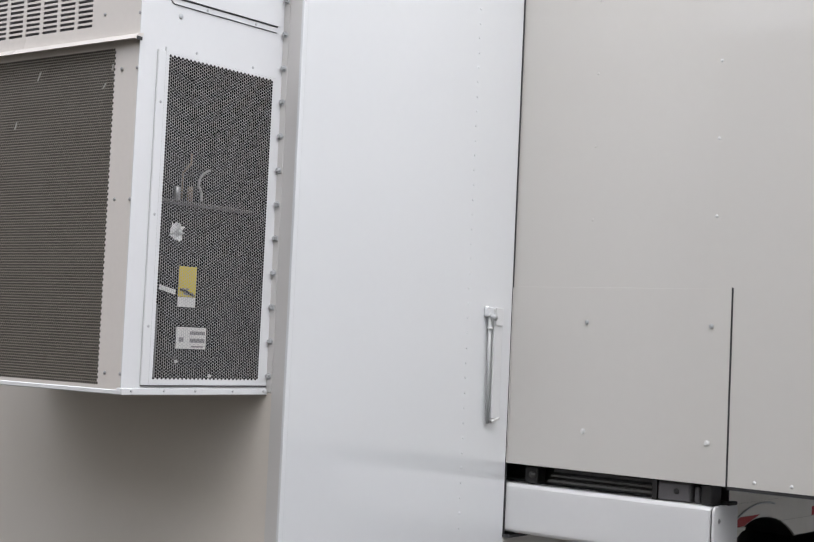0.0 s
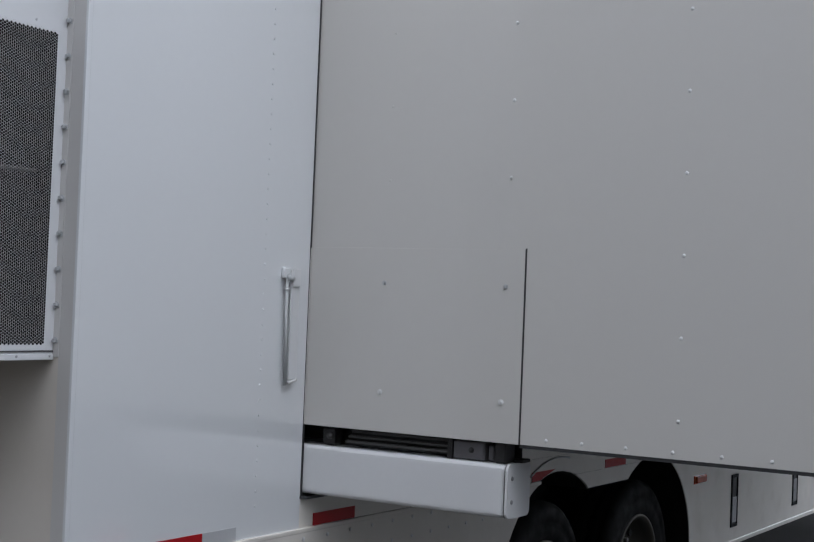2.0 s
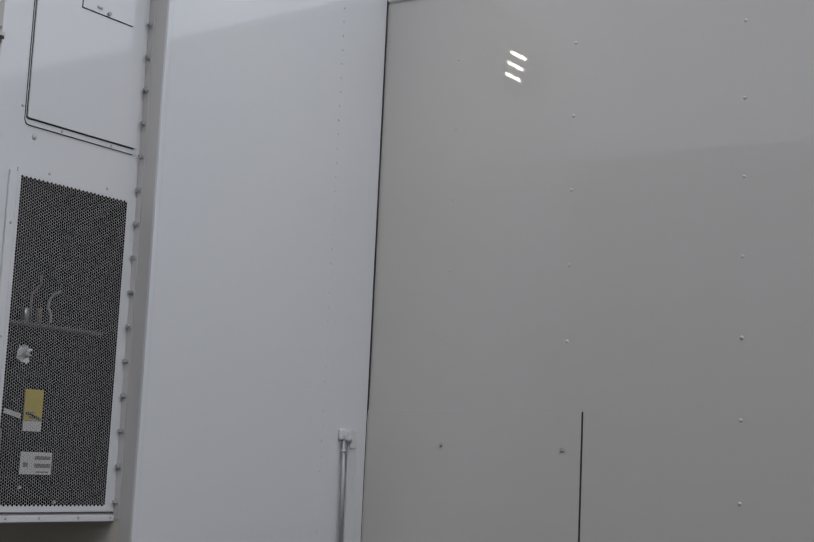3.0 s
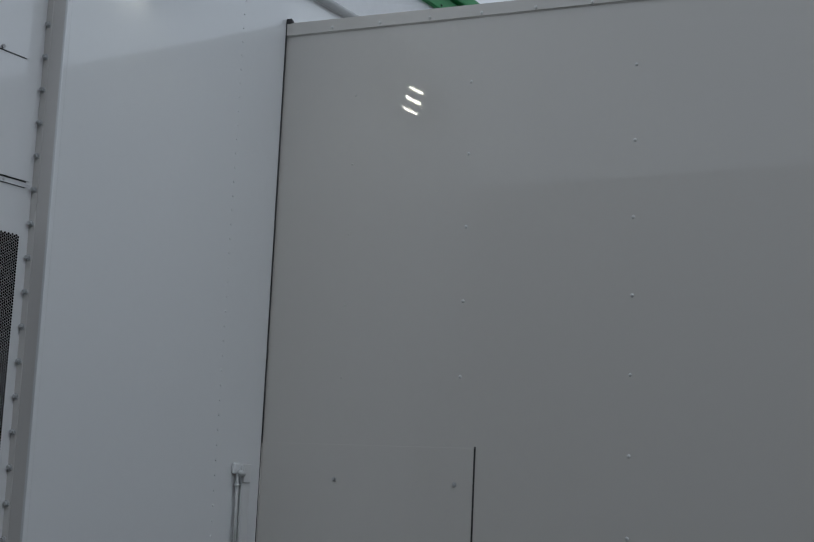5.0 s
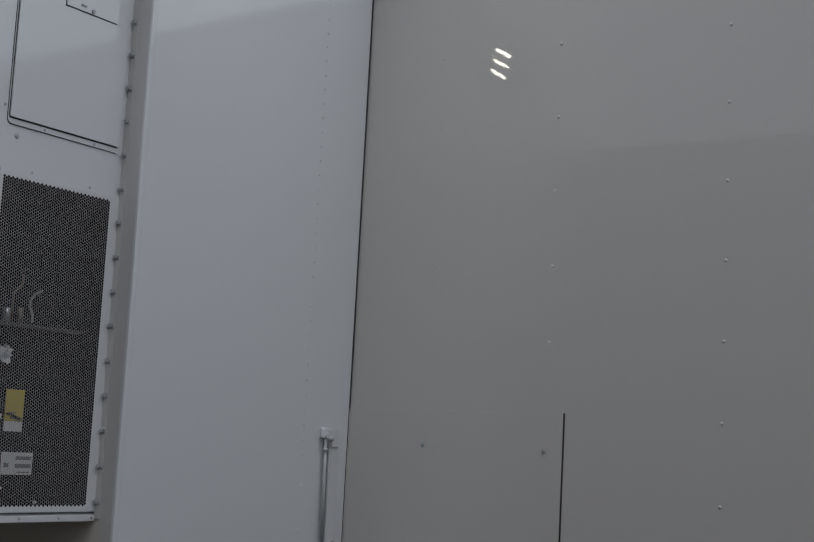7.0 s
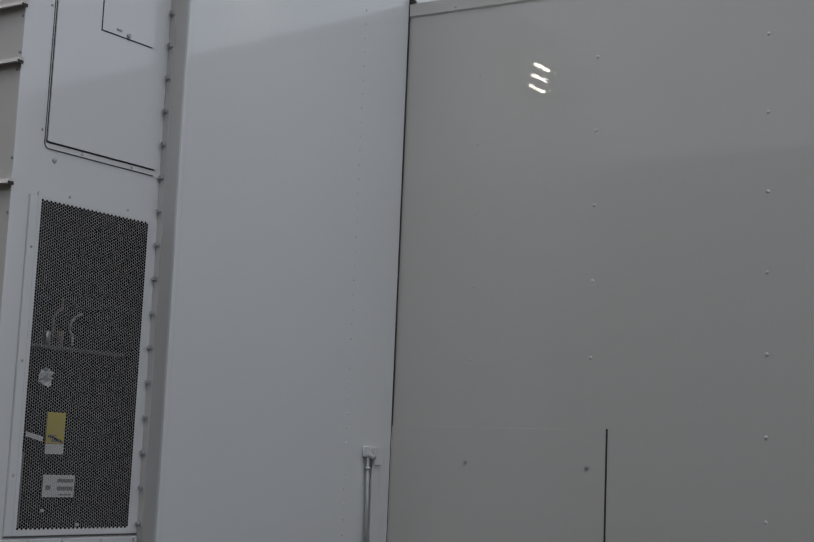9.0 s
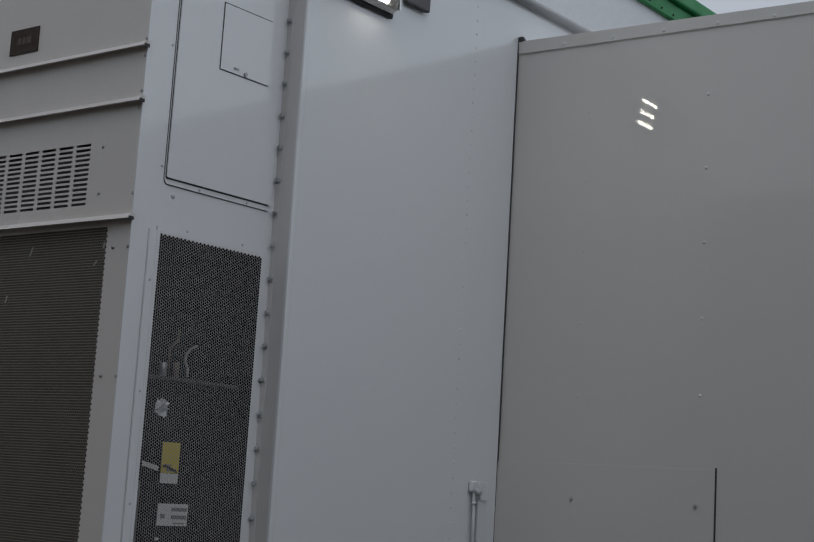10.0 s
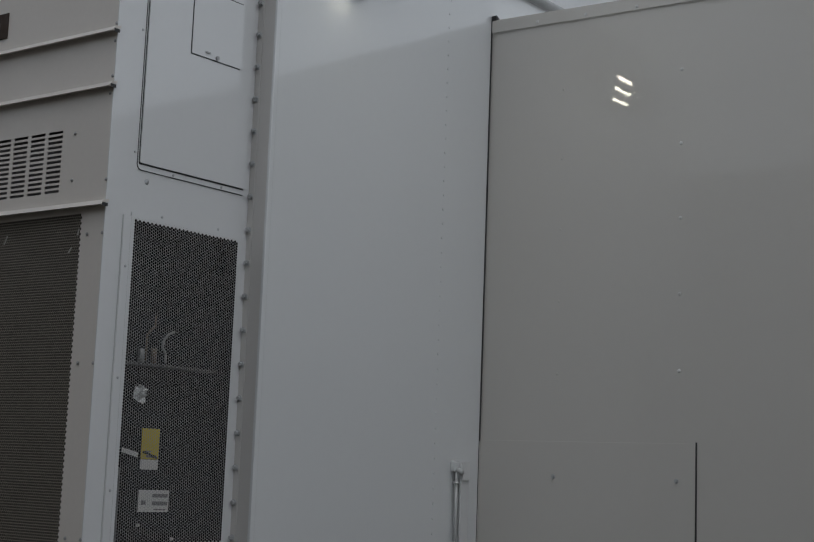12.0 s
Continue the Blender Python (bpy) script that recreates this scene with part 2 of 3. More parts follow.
def honeycomb(u0, u1, v0, v1, margin, pitch, row_gap, open_part, place, depth, open_high=None):
    """A perforated sheet: staggered six-sided holes between u0..u1, v0..v1, and the solid border round them, as two meshes."""
    sheet, border = ([], []), ([], [])
    high = open_high or open_part
    if row_gap < 0.5 * pitch:
        corner = [(pitch * a / 6, row_gap * b) for a, b in ((2, 0), (1, 1), (-1, 1), (-2, 0), (-1, -1), (1, -1))]
    else:
        corner = [(pitch * a / 2, row_gap * b / 3) for a, b in ((1, 1), (0, 2), (-1, 1), (-1, -1), (0, -2), (1, -1))]
    for j in range(int((v1 - v0 + 2 * margin) / row_gap) + 1):
        for i in range(int((u1 - u0 + 2 * margin) / pitch) + 1):
            u, v = u0 - margin + (i + 0.5 * (j % 2)) * pitch, v0 - margin + j * row_gap
            if u0 < u < u1 and v0 < v < v1:
                verts, faces = sheet
                n = len(verts)
                for r, q, d in ((1.0, 1.0, 0.0), (open_part, high, 0.0), (open_part, high, depth)):
                    verts += [place(u + r * a, v + q * b, d) for a, b in corner]
                for k in range(6):
                    q = (k + 1) % 6
                    faces += [(n + k, n + q, n + 6 + q, n + 6 + k), (n + 6 + k, n + 6 + q, n + 12 + q, n + 12 + k)]
            else:
                verts, faces = border
                n = len(verts)
                verts += [place(u + a, v + b, 0.0) for a, b in corner]
                faces.append(tuple(range(n, n + 6)))
    made = []
    for verts, faces in (sheet, border):
        me = bpy.data.meshes.new("honeycomb")
        me.from_pydata(verts, [], faces)
        made.append(me)
    return made


def stud_mesh(r, h, way, sides=10, mat=None, head=False):
    """A rivet or bolt head that rises along way from its place."""
    bm = bmesh.new()
    way = Vector(way)
    if head:
        rod(bm, (0, 0, 0), way * h * 0.25, r * 1.55, 12)
        rod(bm, way * h * 0.25, way * h, r, 6)
    else:
        rod(bm, (0, 0, 0), way * h * 0.45, r, sides, r * 0.95)
        rod(bm, way * h * 0.45, way * h, r * 0.95, sides, r * 0.45)
    me = bpy.data.meshes.new("stud")
    bm.to_mesh(me)
    bm.free()
    me.materials.append(mat)
    return me


def studs(name, me, places, parent):
    for p in places:
        part(name, me, None, parent).location = p


def lathe(bm, profile, centre, sides=48):
    """Turns (radius, y) pairs round an axis along y through centre."""
    rings = []
    for r, y in profile:
        rings.append([bm.verts.new((centre[0] + r * math.cos(2 * math.pi * k / sides), centre[1] + y, centre[2] + r * math.sin(2 * math.pi * k / sides))) for k in range(sides)])
    for a, b in zip(rings, rings[1:]):
        for k in range(sides):
            bm.faces.new((a[k], a[(k + 1) % sides], b[(k + 1) % sides], b[k]))
    return bm


# ---- ground ----
GRID = [-2500, -400, -60, -12, 0, 12, 40, 100, 400, 2500]
tagged(part("ground", plate(GRID, GRID, lambda i, j: False, lambda u, v: (u, v, 0.0), (0, 0, -0.3)), ASPHALT), "worn dark asphalt yard under the trailer", "ground", kind="structure")

# ---- unseen plain walls added behind the camera to block sky and shape reflections ----
tagged(part("sky_block_west", solid((-7.0, -6.5, 0.0), (-6.5, 12.0, 5.0)), BUFF_WALL), "unseen buff wall added to block low western sky", "wall", kind="structure")
tagged(part("sky_block_south", solid((-6.5, -6.5, 0.0), (3.0, -6.0, 3.2)), GREY_WALL), "unseen grey wall added to block low southern sky", "wall", kind="structure")

# ---- the hall behind the trailer ----
hall = thing("metal_hall", (20.0, 6.0, 0.0), "white metal hall with green eave trim behind the trailer", "building")
part("wall", solid((2.0, 6.05, 0.0), (45.0, 6.3, 8.71)), HALL_WHITE, hall)
part("eave_beam", solid((2.0, 5.98, 8.70), (45.0, 6.3, 8.925), 0.01), GREEN, hall, "bright green painted eave beam")
part("gutter", solid((2.0, 5.90, 8.94), (45.0, 6.28, 9.13), 0.03, 2), GREEN, hall, "bright green gutter over the eave beam")
part("roof", prism([(2.0, 9.02), (45.0, 9.02), (45.0, 9.12), (2.0, 9.12)], 6.35, 16.0), HALL_WHITE, hall)
bolt_dark = stud_mesh(0.016, 0.02, (0, -1, 0), 8, BLACK)
studs("bolt", bolt_dark, [(12.0 + 0.33 * k, 5.98, 8.755) for k in range(9)], hall)

# ---- trailer ----
LENGTH, WIDTH, TOP = 13.0, 2.59, 3.975
SEAM, SILL, LOW = 1.150, 1.264, 0.490        # ledge over the skirt, bottom of the room's opening, bottom of the skirt
EDGE, OPEN_END, OPEN_TOP = 1.1825, 7.60, 3.835  # the opening for the slide-out room
ARCHES = ((3.412, 0.652), (4.706, 0.645))
AXLE = 0.53
VALLEY = 1.062
trailer = thing("semi_trailer", (6.0, 1.3, 0.0), "long white expandable semi trailer with glossy riveted side panels", "trailer")

part("side_wall", plate([0.0, EDGE, OPEN_END, LENGTH], [SEAM, SILL, OPEN_TOP, TOP], lambda i, j: (i >= 1 and j == 0) or (i == 1 and j == 1),
                        lambda u, v: (u, 0.0, v), (0, 0.06, 0)), WHITE, trailer)


def arc(centre, r, z_from, z_to, left, steps=14):
    """Points on a wheel arch between two heights, on its left or right flank."""
    side = -1 if left else 1
    a0, a1 = math.asin(max(-1, min(1, (z_from - AXLE) / r))), math.asin(max(-1, min(1, (z_to - AXLE) / r)))
    return [(centre + side * r * math.cos(a), AXLE + r * math.sin(a)) for a in (a0 + (a1 - a0) * k / steps for k in range(steps + 1))]


(c1, r1), (c2, r2) = ARCHES
Y_SKIRT = -0.012
skirt = bmesh.new()
outlines = (
    [(0.0, LOW)] + arc(c1, r1, LOW, SEAM, True) + [(0.0, SEAM)],
    arc(c1, r1, SEAM, VALLEY, False, 6) + arc(c2, r2, VALLEY, SEAM, True, 6),
    [(LENGTH, LOW), (LENGTH, SEAM)] + arc(c2, r2, SEAM, LOW, False),
)
for outline, y0, y1 in zip(outlines, (Y_SKIRT, -0.0005, Y_SKIRT), (-0.006, 0.003, -0.006)):
    part("skirt_panel", prism(outline, y0, y1), SKIRT_WARM_WHITE, trailer)
strip = [(EDGE, SEAM + 0.001)] + arc(c1, r1, SEAM + 0.001, AXLE + r1, True, 6) + arc(c1, r1, AXLE + r1, SEAM + 0.001, False, 6)[1:]
strip += arc(c2, r2, SEAM + 0.001, AXLE + r2, True, 6) + arc(c2, r2, AXLE + r2, SEAM + 0.001, False, 6)[1:] + [(LENGTH, SEAM + 0.001), (LENGTH, SILL), (EDGE, SILL)]
part("sill_panel", prism(strip, 0.0, 0.004), SKIRT_WARM_WHITE, trailer)
part("sill_upper", solid((1.375, 0.0005, SILL + 0.0005), (LENGTH, 0.0045, 1.44)), SKIRT_WARM_WHITE, trailer)
for a, b in ((0.0, 3.20), (4.98, LENGTH)):
    part("ledge", solid((a, -0.0135, SEAM - 0.016), (b, 0.002, SEAM + 0.003), 0.0065, 4), SKIRT_WARM_WHITE, trailer)
part("bottom_rail", solid((5.385, -0.02, LOW - 0.022), (LENGTH, 0.03, LOW + 0.010), 0.004), SKIRT_WARM_WHITE, trailer)
part("bottom_rail", solid((0.0, -0.02, LOW - 0.022), (2.775, 0.03, LOW + 0.010), 0.004), SKIRT_WARM_WHITE, trailer)

part("rear_wall", plate([0.003, 1.295, WIDTH], [0.95, 1.14, TOP], lambda i, j: False, lambda u, v: (-0.003, u, v), (0.003, 0, 0)), REAR_SHADED_WHITE, trailer)
# Added strip: its grey carries the rear wall's shading beside the corner.
part("corner_shade_strip", solid((-0.0060, 0.006, 0.952), (-0.0032, 0.058, TOP - 0.002), 0.001), CORNER_GREY, trailer, "grey strip standing in for the rear wall's shading")
part("corner_post", solid((-0.006, -0.003, SEAM + 0.004), (0.014, 0.010, TOP), 0.003, 2), WHITE, trailer)
part("far_wall", solid((0.0, WIDTH - 0.05, 0.9), (LENGTH, WIDTH, TOP)), WHITE, trailer)
part("front_wall", solid((LENGTH - 0.05, 0.03, 0.9), (LENGTH, WIDTH - 0.05, TOP)), WHITE, trailer)
part("roof", solid((0.0, 0.0, TOP + 0.002), (LENGTH, WIDTH, TOP + 0.035), 0.01), WHITE, trailer)
part("floor_deck", solid((0.06, 0.07, 1.262), (LENGTH - 0.06, WIDTH - 0.06, 1.30)), BLACK, trailer)
part("roof_rail", rod(bmesh.new(), (0.0, -0.016, 3.993), (LENGTH, -0.016, 3.993), 0.018, 20), RAIL_GREY, trailer, "grey rounded rail along the roof edge", True)
part("opening_seal", solid((EDGE + 0.0005, -0.004, 1.272), (EDGE + 0.0065, 0.03, 3.82), 0.002), SEAL, trailer, "black rubber seal at the room's opening")
part("wheel_well", plate([2.7, 5.6], [0.5, 1.255], lambda i, j: False, lambda u, v: (u, 0.62, v), (0, 0.05, 0)), BLACK, trailer)
part("wheel_well", solid((2.7, 0.03, 1.225), (5.6, 0.66, 1.255)), BLACK, trailer)
part("wheel_well", solid((2.66, 0.03, 0.5), (2.70, 0.66, 1.22)), BLACK, trailer)
part("wheel_well", solid((5.60, 0.03, 0.5), (5.64, 0.66, 1.22)), BLACK, trailer)
for centre, r in ARCHES:
    liner = bmesh.new()
    ends = [[liner.verts.new((centre + (r + 0.003) * math.cos(radians(d)), y, AXLE + (r + 0.003) * math.sin(radians(d)))) for y in (-0.005, 0.62)] for d in range(-6, 187, 6)]
    for (p, q), (s, t) in zip(ends, ends[1:]):
        if not (VALLEY > max(p.co.z, s.co.z) and (centre < 4.0) == (p.co.x > centre)):
            liner.faces.new((p, q, t, s))
    part("arch_liner", liner, BLACK, trailer, "", True)
part("valley_liner", solid((3.792, -0.004, VALLEY + 0.001), (4.341, 0.62, VALLEY + 0.004)), BLACK, trailer)
# the thin lip round the first arch
lip = bmesh.new()
for a, b in zip(range(80, 116, 4), range(84, 120, 4)):
    p = [(c1 + 0.725 * math.cos(radians(d)), -0.004, AXLE + 0.725 * math.sin(radians(d))) for d in (a, b)]
    rod(lip, p[0], p[1], 0.005, 6)
part("fender_lip", lip, TRIM_GREY, trailer)

# wheels
def wheel(x):
    w = part("wheel", lathe(bmesh.new(), [(0.11, 0.16), (0.17, 0.145), (0.245, 0.10), (0.262, 0.055), (0.275, 0.03), (0.292, 0.012), (0.305, 0.012), (0.307, 0.04), (0.25, 0.2)], (x, 0.09, 0.505)), ALLOY, trailer, "polished alloy wheel with black tyre", True)
    part("tyre", lathe(bmesh.new(), [(0.300, 0.025), (0.330, 0.004), (0.37, 0.0), (0.41, 0.006), (0.415, 0.002), (0.47, 0.012), (0.498, 0.035), (0.505, 0.06), (0.499, 0.075), (0.499, 0.085), (0.505, 0.09),
                                             (0.505, 0.14), (0.498, 0.145), (0.498, 0.155), (0.505, 0.16), (0.505, 0.22), (0.49, 0.25), (0.30, 0.25)], (x, 0.09, 0.505), 64), RUBBER, w, "", True)
    hub = bmesh.new()
    lathe(hub, [(0.001, -0.005), (0.05, -0.005), (0.075, 0.006), (0.085, 0.03), (0.085, 0.10), (0.12, 0.105), (0.12, 0.16)], (x, 0.13, 0.505), 28)
    part("hub", hub, STEEL, w, "", True)
    for k in range(10):
        a = 2 * math.pi * k / 10
        nut = bmesh.new()
        rod(nut, (x + 0.143 * math.cos(a), 0.185, 0.505 + 0.143 * math.sin(a)), (x + 0.143 * math.cos(a), 0.25, 0.505 + 0.143 * math.sin(a)), 0.017, 6)
        part("wheel_nut", nut, STEEL, w)
    for k in range(10):
        a = 2 * math.pi * (k + 0.5) / 10
        o = bmesh.new()
        rod(o, (x + 0.213 * math.cos(a), 0.20, 0.505 + 0.213 * math.sin(a)), (x + 0.213 * math.cos(a), 0.212, 0.505 + 0.213 * math.sin(a)), 0.024, 14)
        part("hand_hole", o, BLACK, w)
    return w


for x in (3.50, 4.78):
    wheel(x)
part("axle", rod(bmesh.new(), (3.50, 0.3, 0.505), (3.50, 2.3, 0.505), 0.06), BLACK, trailer)
part("axle", rod(bmesh.new(), (4.78, 0.3, 0.505), (4.78, 2.3, 0.505), 0.06), BLACK, trailer)

# reflective tape along the side
for x0, x1, y, mat, text in ((0.354, 0.628, 0.0, RED_TAPE, "red reflective tape"), (0.629, 0.809, 0.0, SILVER_TAPE, "silver reflective tape"), (1.271, 1.552, 0.0, RED_TAPE, "red reflective tape"),
                             (4.009, 4.294, 0.0, RED_TAPE, "red reflective tape")):
    part("reflective_tape", solid((x0, y - 0.0025, 1.1535), (x1, y + 0.001, 1.199)), mat, trailer, text)

tape_end = [(3.115, 1.1535)] + [(x, z) for x, z in arc(c1, r1 + 0.006, 1.1545, 1.174, True, 4)] + [(3.375, 1.199), (3.115, 1.199)]
part("reflective_tape", prism(tape_end, -0.0025, 0.001), RED_TAPE, trailer, "red reflective tape cut by the wheel arch")

# lamps on the side
lamp = part("marker_lamp", solid((0.105, -0.014, 1.137), (0.262, 0.001, 1.206), 0.004, 2), RED_LENS, trailer, "red rectangular marker lamp")
part("lens", solid((0.112, -0.030, 1.142), (0.256, -0.012, 1.196), 0.008, 3), RED_LENS, lamp)
part("visor", solid((0.108, -0.036, 1.1965), (0.260, -0.012, 1.2025), 0.002), RED_LENS, lamp)
for k in range(3):
    for x in (0.128, 0.205):
        part("led_row", solid((x, -0.0312, 1.151 + 0.013 * k), (x + 0.026, -0.0295, 1.157 + 0.013 * k)), RED_GLOW, lamp)
amber = part("side_marker", solid((5.390, -0.020, 0.944), (5.605, -0.010, 0.997), 0.004, 2), AMBER, trailer, "amber side marker lamp")
part("lens", solid((5.405, -0.034, 0.950), (5.545, -0.019, 0.991), 0.012, 3), AMBER, amber)
part("reflector", solid((5.550, -0.026, 0.950), (5.599, -0.019, 0.991), 0.003), AMBER, amber)

# slam latches low on the skirt
for x0, z0, z1 in ((6.130, 0.590, 0.942), (7.580, 0.590, 0.942)):
    latch = part("slam_latch", plate([x0, x0 + 0.016, x0 + 0.114, x0 + 0.13], [z0, z0 + 0.02, z1 - 0.02, z1], lambda i, j: i == 1 and j == 1, lambda u, v: (u, -0.020, v), (0, 0.008, 0)), NEAR_BLACK, trailer, "recessed slam latch with a steel paddle")
    part("recess", solid((x0 + 0.014, -0.013, z0 + 0.018), (x0 + 0.116, -0.0122, z1 - 0.018)), BLACK, latch)
    part("paddle", solid((x0 + 0.022, -0.0195, z0 + 0.03), (x0 + 0.108, -0.0135, z0 + 0.20), 0.003), STEEL, latch)

# rivets
rivet = stud_mesh(0.0050, 0.0027, (0, -1, 0), 8, WHITE)
studs("rivet", rivet, [(0.912, 0.0, 1.261 + 0.0534 * k) for k in range(50)], trailer)
big = stud_mesh(0.0080, 0.0045, (0, -1, 0), 10, PAINTED_RIVET)
studs("rivet", big, [(0.110 + 0.1555 * k, Y_SKIRT, 1.113) for k in range(18)], trailer)
studs("rivet", big, [(0.110 + 0.1555 * k, Y_SKIRT, 1.034) for k in range(18)], trailer)

# the latch bar beside the room
def slanted(bm, x_top, x_low, z_top=2.10, z_low=1.69):
    for v in bm.verts:
        v.co.x += x_top + (x_low - x_top) * (z_top - v.co.z) / (z_top - z_low)
    return bm


handle = part("latch_bar", slanted(solid((-0.025, -0.026, 1.704), (0.025, -0.018, 2.102), 0.003, 2), 1.066, 1.071), BEAM_WHITE, trailer, "white painted latch bar with a rod")
part("standoff", slanted(solid((-0.012, -0.019, 1.74), (0.012, 0.0, 1.77), 0.003), 1.060, 1.066), WHITE, handle)
part("standoff", slanted(solid((-0.012, -0.019, 2.03), (0.012, 0.0, 2.06), 0.003), 1.060, 1.066), WHITE, handle)
part("foot", rod(bmesh.new(), (1.046, -0.023, 1.693), (1.094, -0.023, 1.704), 0.0060, 10), PAINTED_RIVET, handle, "", True)
part("bracket", solid((1.006, -0.020, 2.070), (1.042, -0.001, 2.110), 0.008, 3), WHITE, handle)
part("head_plate", solid((1.044, -0.0315, 2.040), (1.090, -0.0255, 2.106), 0.003, 2), BEAM_WHITE, handle)
part("knob", rod(bmesh.new(), (1.030, -0.042, 2.066), (1.028, -0.018, 2.078), 0.0095, 16), TRIM_GREY, handle, "", True)
part("rod", rod(bmesh.new(), (1.026, -0.016, 2.070), (1.036, -0.016, 1.684), 0.0060, 12), TRIM_GREY, handle, "", True)
part("collar", rod(bmesh.new(), (1.0270, -0.016, 2.034), (1.0272, -0.016, 2.027), 0.0105, 12), BEAM_WHITE, handle, "", True)

# black arm and catch low on the rear wall
bar = part("steel_arm", solid((-0.46, 0.884, 1.008), (-0.030, 0.908, 1.041), 0.005, 2), BLACK, trailer, "black steel arm standing out of the rear wall")
part("mount", solid((-0.052, 0.882, 1.002), (-0.030, 0.912, 1.044), 0.006, 2), BLACK, bar)
part("eye", rod(bmesh.new(), (-0.046, 0.903, 1.047), (-0.034, 0.903, 1.047), 0.0095, 14), STEEL, bar, "", True)
catch = prism([(1.034, 1.100), (1.000, 1.099), (0.971, 1.095), (0.940, 1.078), (0.914, 1.056), (0.905, 1.046), (0.935, 1.053), (0.982, 1.060), (1.006, 1.074), (1.030, 1.086), (1.024, 1.093)], 0.042, 0.052)
for v in catch.verts:
    v.co = Vector((-v.co.y, v.co.x, v.co.z))
bmesh.ops.recalc_face_normals(catch, faces=catch.faces)
part("catch", catch, BLACK, bar)
part("catch_nub", solid((-0.060, 0.909, 1.064), (-0.045, 0.922, 1.090), 0.005, 2), BLACK, bar)
part("back_pin", rod(bmesh.new(), (-0.034, 0.920, 1.026), (-0.002, 0.920, 1.026), 0.010, 10), BLACK, bar)
part("catch_pin", rod(bmesh.new(), (-0.050, 0.925, 1.074), (-0.002, 0.960, 1.080), 0.004, 10), BLACK, bar)

# ---- slide-out room ----
OUT = -2.08
X0 = 1.190
room = thing("slide_out_room", (4.3, -1.0, 1.5), "white slide-out room pushed out from the trailer side", "slide-out")


def room_top(y):
    return 3.823 + 0.042 * y


end = bmesh.new()
verts = [end.verts.new(p) for p in ((X0, 0.03, 1.537), (X0, OUT, 1.537), (X0, OUT, room_top(OUT) - 0.01), (X0, 0.03, room_top(0) - 0.01))]
face = end.faces.new(verts)
grown = bmesh.ops.extrude_face_region(end, geom=[face])["geom"]
bmesh.ops.translate(end, verts=[g for g in grown if isinstance(g, bmesh.types.BMVert)], vec=(0.05, 0, 0))
part("end_wall", end, SLIDE_SHADED_WHITE, room)
part("outer_wall", solid((X0, OUT - 0.05, 1.537), (OPEN_END - 0.02, OUT, room_top(OUT) - 0.01)), SLIDE_SHADED_WHITE, room)
part("floor", solid((X0 + 0.05, OUT, 1.537), (OPEN_END - 0.03, 0.4, 1.57)), BLACK, room)
part("far_end_wall", solid((OPEN_END - 0.07, OUT, 1.53), (OPEN_END - 0.02, 0.03, 3.70)), SLIDE_SHADED_WHITE, room)
cap = bmesh.new()
for lo, hi, x in ((0.062, 0.0, X0 - 0.006),):
    ring = [(x, 0.0, room_top(0) - 0.056), (x, OUT - 0.06, room_top(OUT) - 0.042), (x, OUT - 0.06, room_top(OUT)), (x, 0.0, room_top(0))]
    f = cap.faces.new([cap.verts.new(p) for p in ring])
    grown = bmesh.ops.extrude_face_region(cap, geom=[f])["geom"]
    bmesh.ops.translate(cap, verts=[g for g in grown if isinstance(g, bmesh.types.BMVert)], vec=(OPEN_END - X0, 0, 0))
bmesh.ops.bevel(cap, geom=cap.edges[:], offset=0.004, segments=2, affect="EDGES")
part("roof_cap", cap, SLIDE_SHADED_WHITE, room, "white roof cap with a folded edge")
cover = part("cover_plate", solid((X0 - 0.0017, -0.886, 1.536), (X0 - 0.0003, -0.004, 2.192), 0.0004), SLIDE_SHADED_WHITE, room, "flush white cover plate held by four bolts")
part("plate_gap", solid((X0 - 0.0013, -0.8928, 1.537), (X0 - 0.0005, -0.8862, 2.197)), SEAL, room, "dark seal beside the cover plate")
part("bottom_seal", solid((X0 + 0.002, OUT, 1.525), (X0 + 0.03, -0.89, 1.5368)), SEAL, room)
head = stud_mesh(0.0055, 0.007, (-1, 0, 0), 10, BOLT, True)
studs("bolt", head, [(X0 - 0.0026, y, z) for y, z in ((-0.328, 2.067), (-0.817, 2.066))], cover)
studs("bolt", stud_mesh(0.0065, 0.007, (-1, 0, 0), 10, PAINTED_RIVET, True), [(X0 - 0.0026, y, z) for y, z in ((-0.328, 1.677), (-0.815, 1.674))], cover)
part("cover_flange", solid((1.1834, -0.0046, 1.537), (X0 - 0.0028, -0.001, 2.188)), SLIDE_SHADED_WHITE, cover)
small = stud_mesh(0.0064, 0.0038, (-1, 0, 0), 10, PAINTED_RIVET)
studs("rivet", small, [(X0, y, 3.494 - 0.2625 * k) for y in (-1.445, -2.055) for k in range(8)], room)
studs("rivet", small, [(X0, -0.822, 3.500 - 0.2655 * k) for k in range(5)], room)
flat_rivet = stud_mesh(0.0052, 0.0022, (-1, 0, 0), 10, SLIDE_SHADED_WHITE)
studs("rivet", flat_rivet, [(X0, -0.334, 3.499 - 0.2660 * k) for k in range(5)], room)
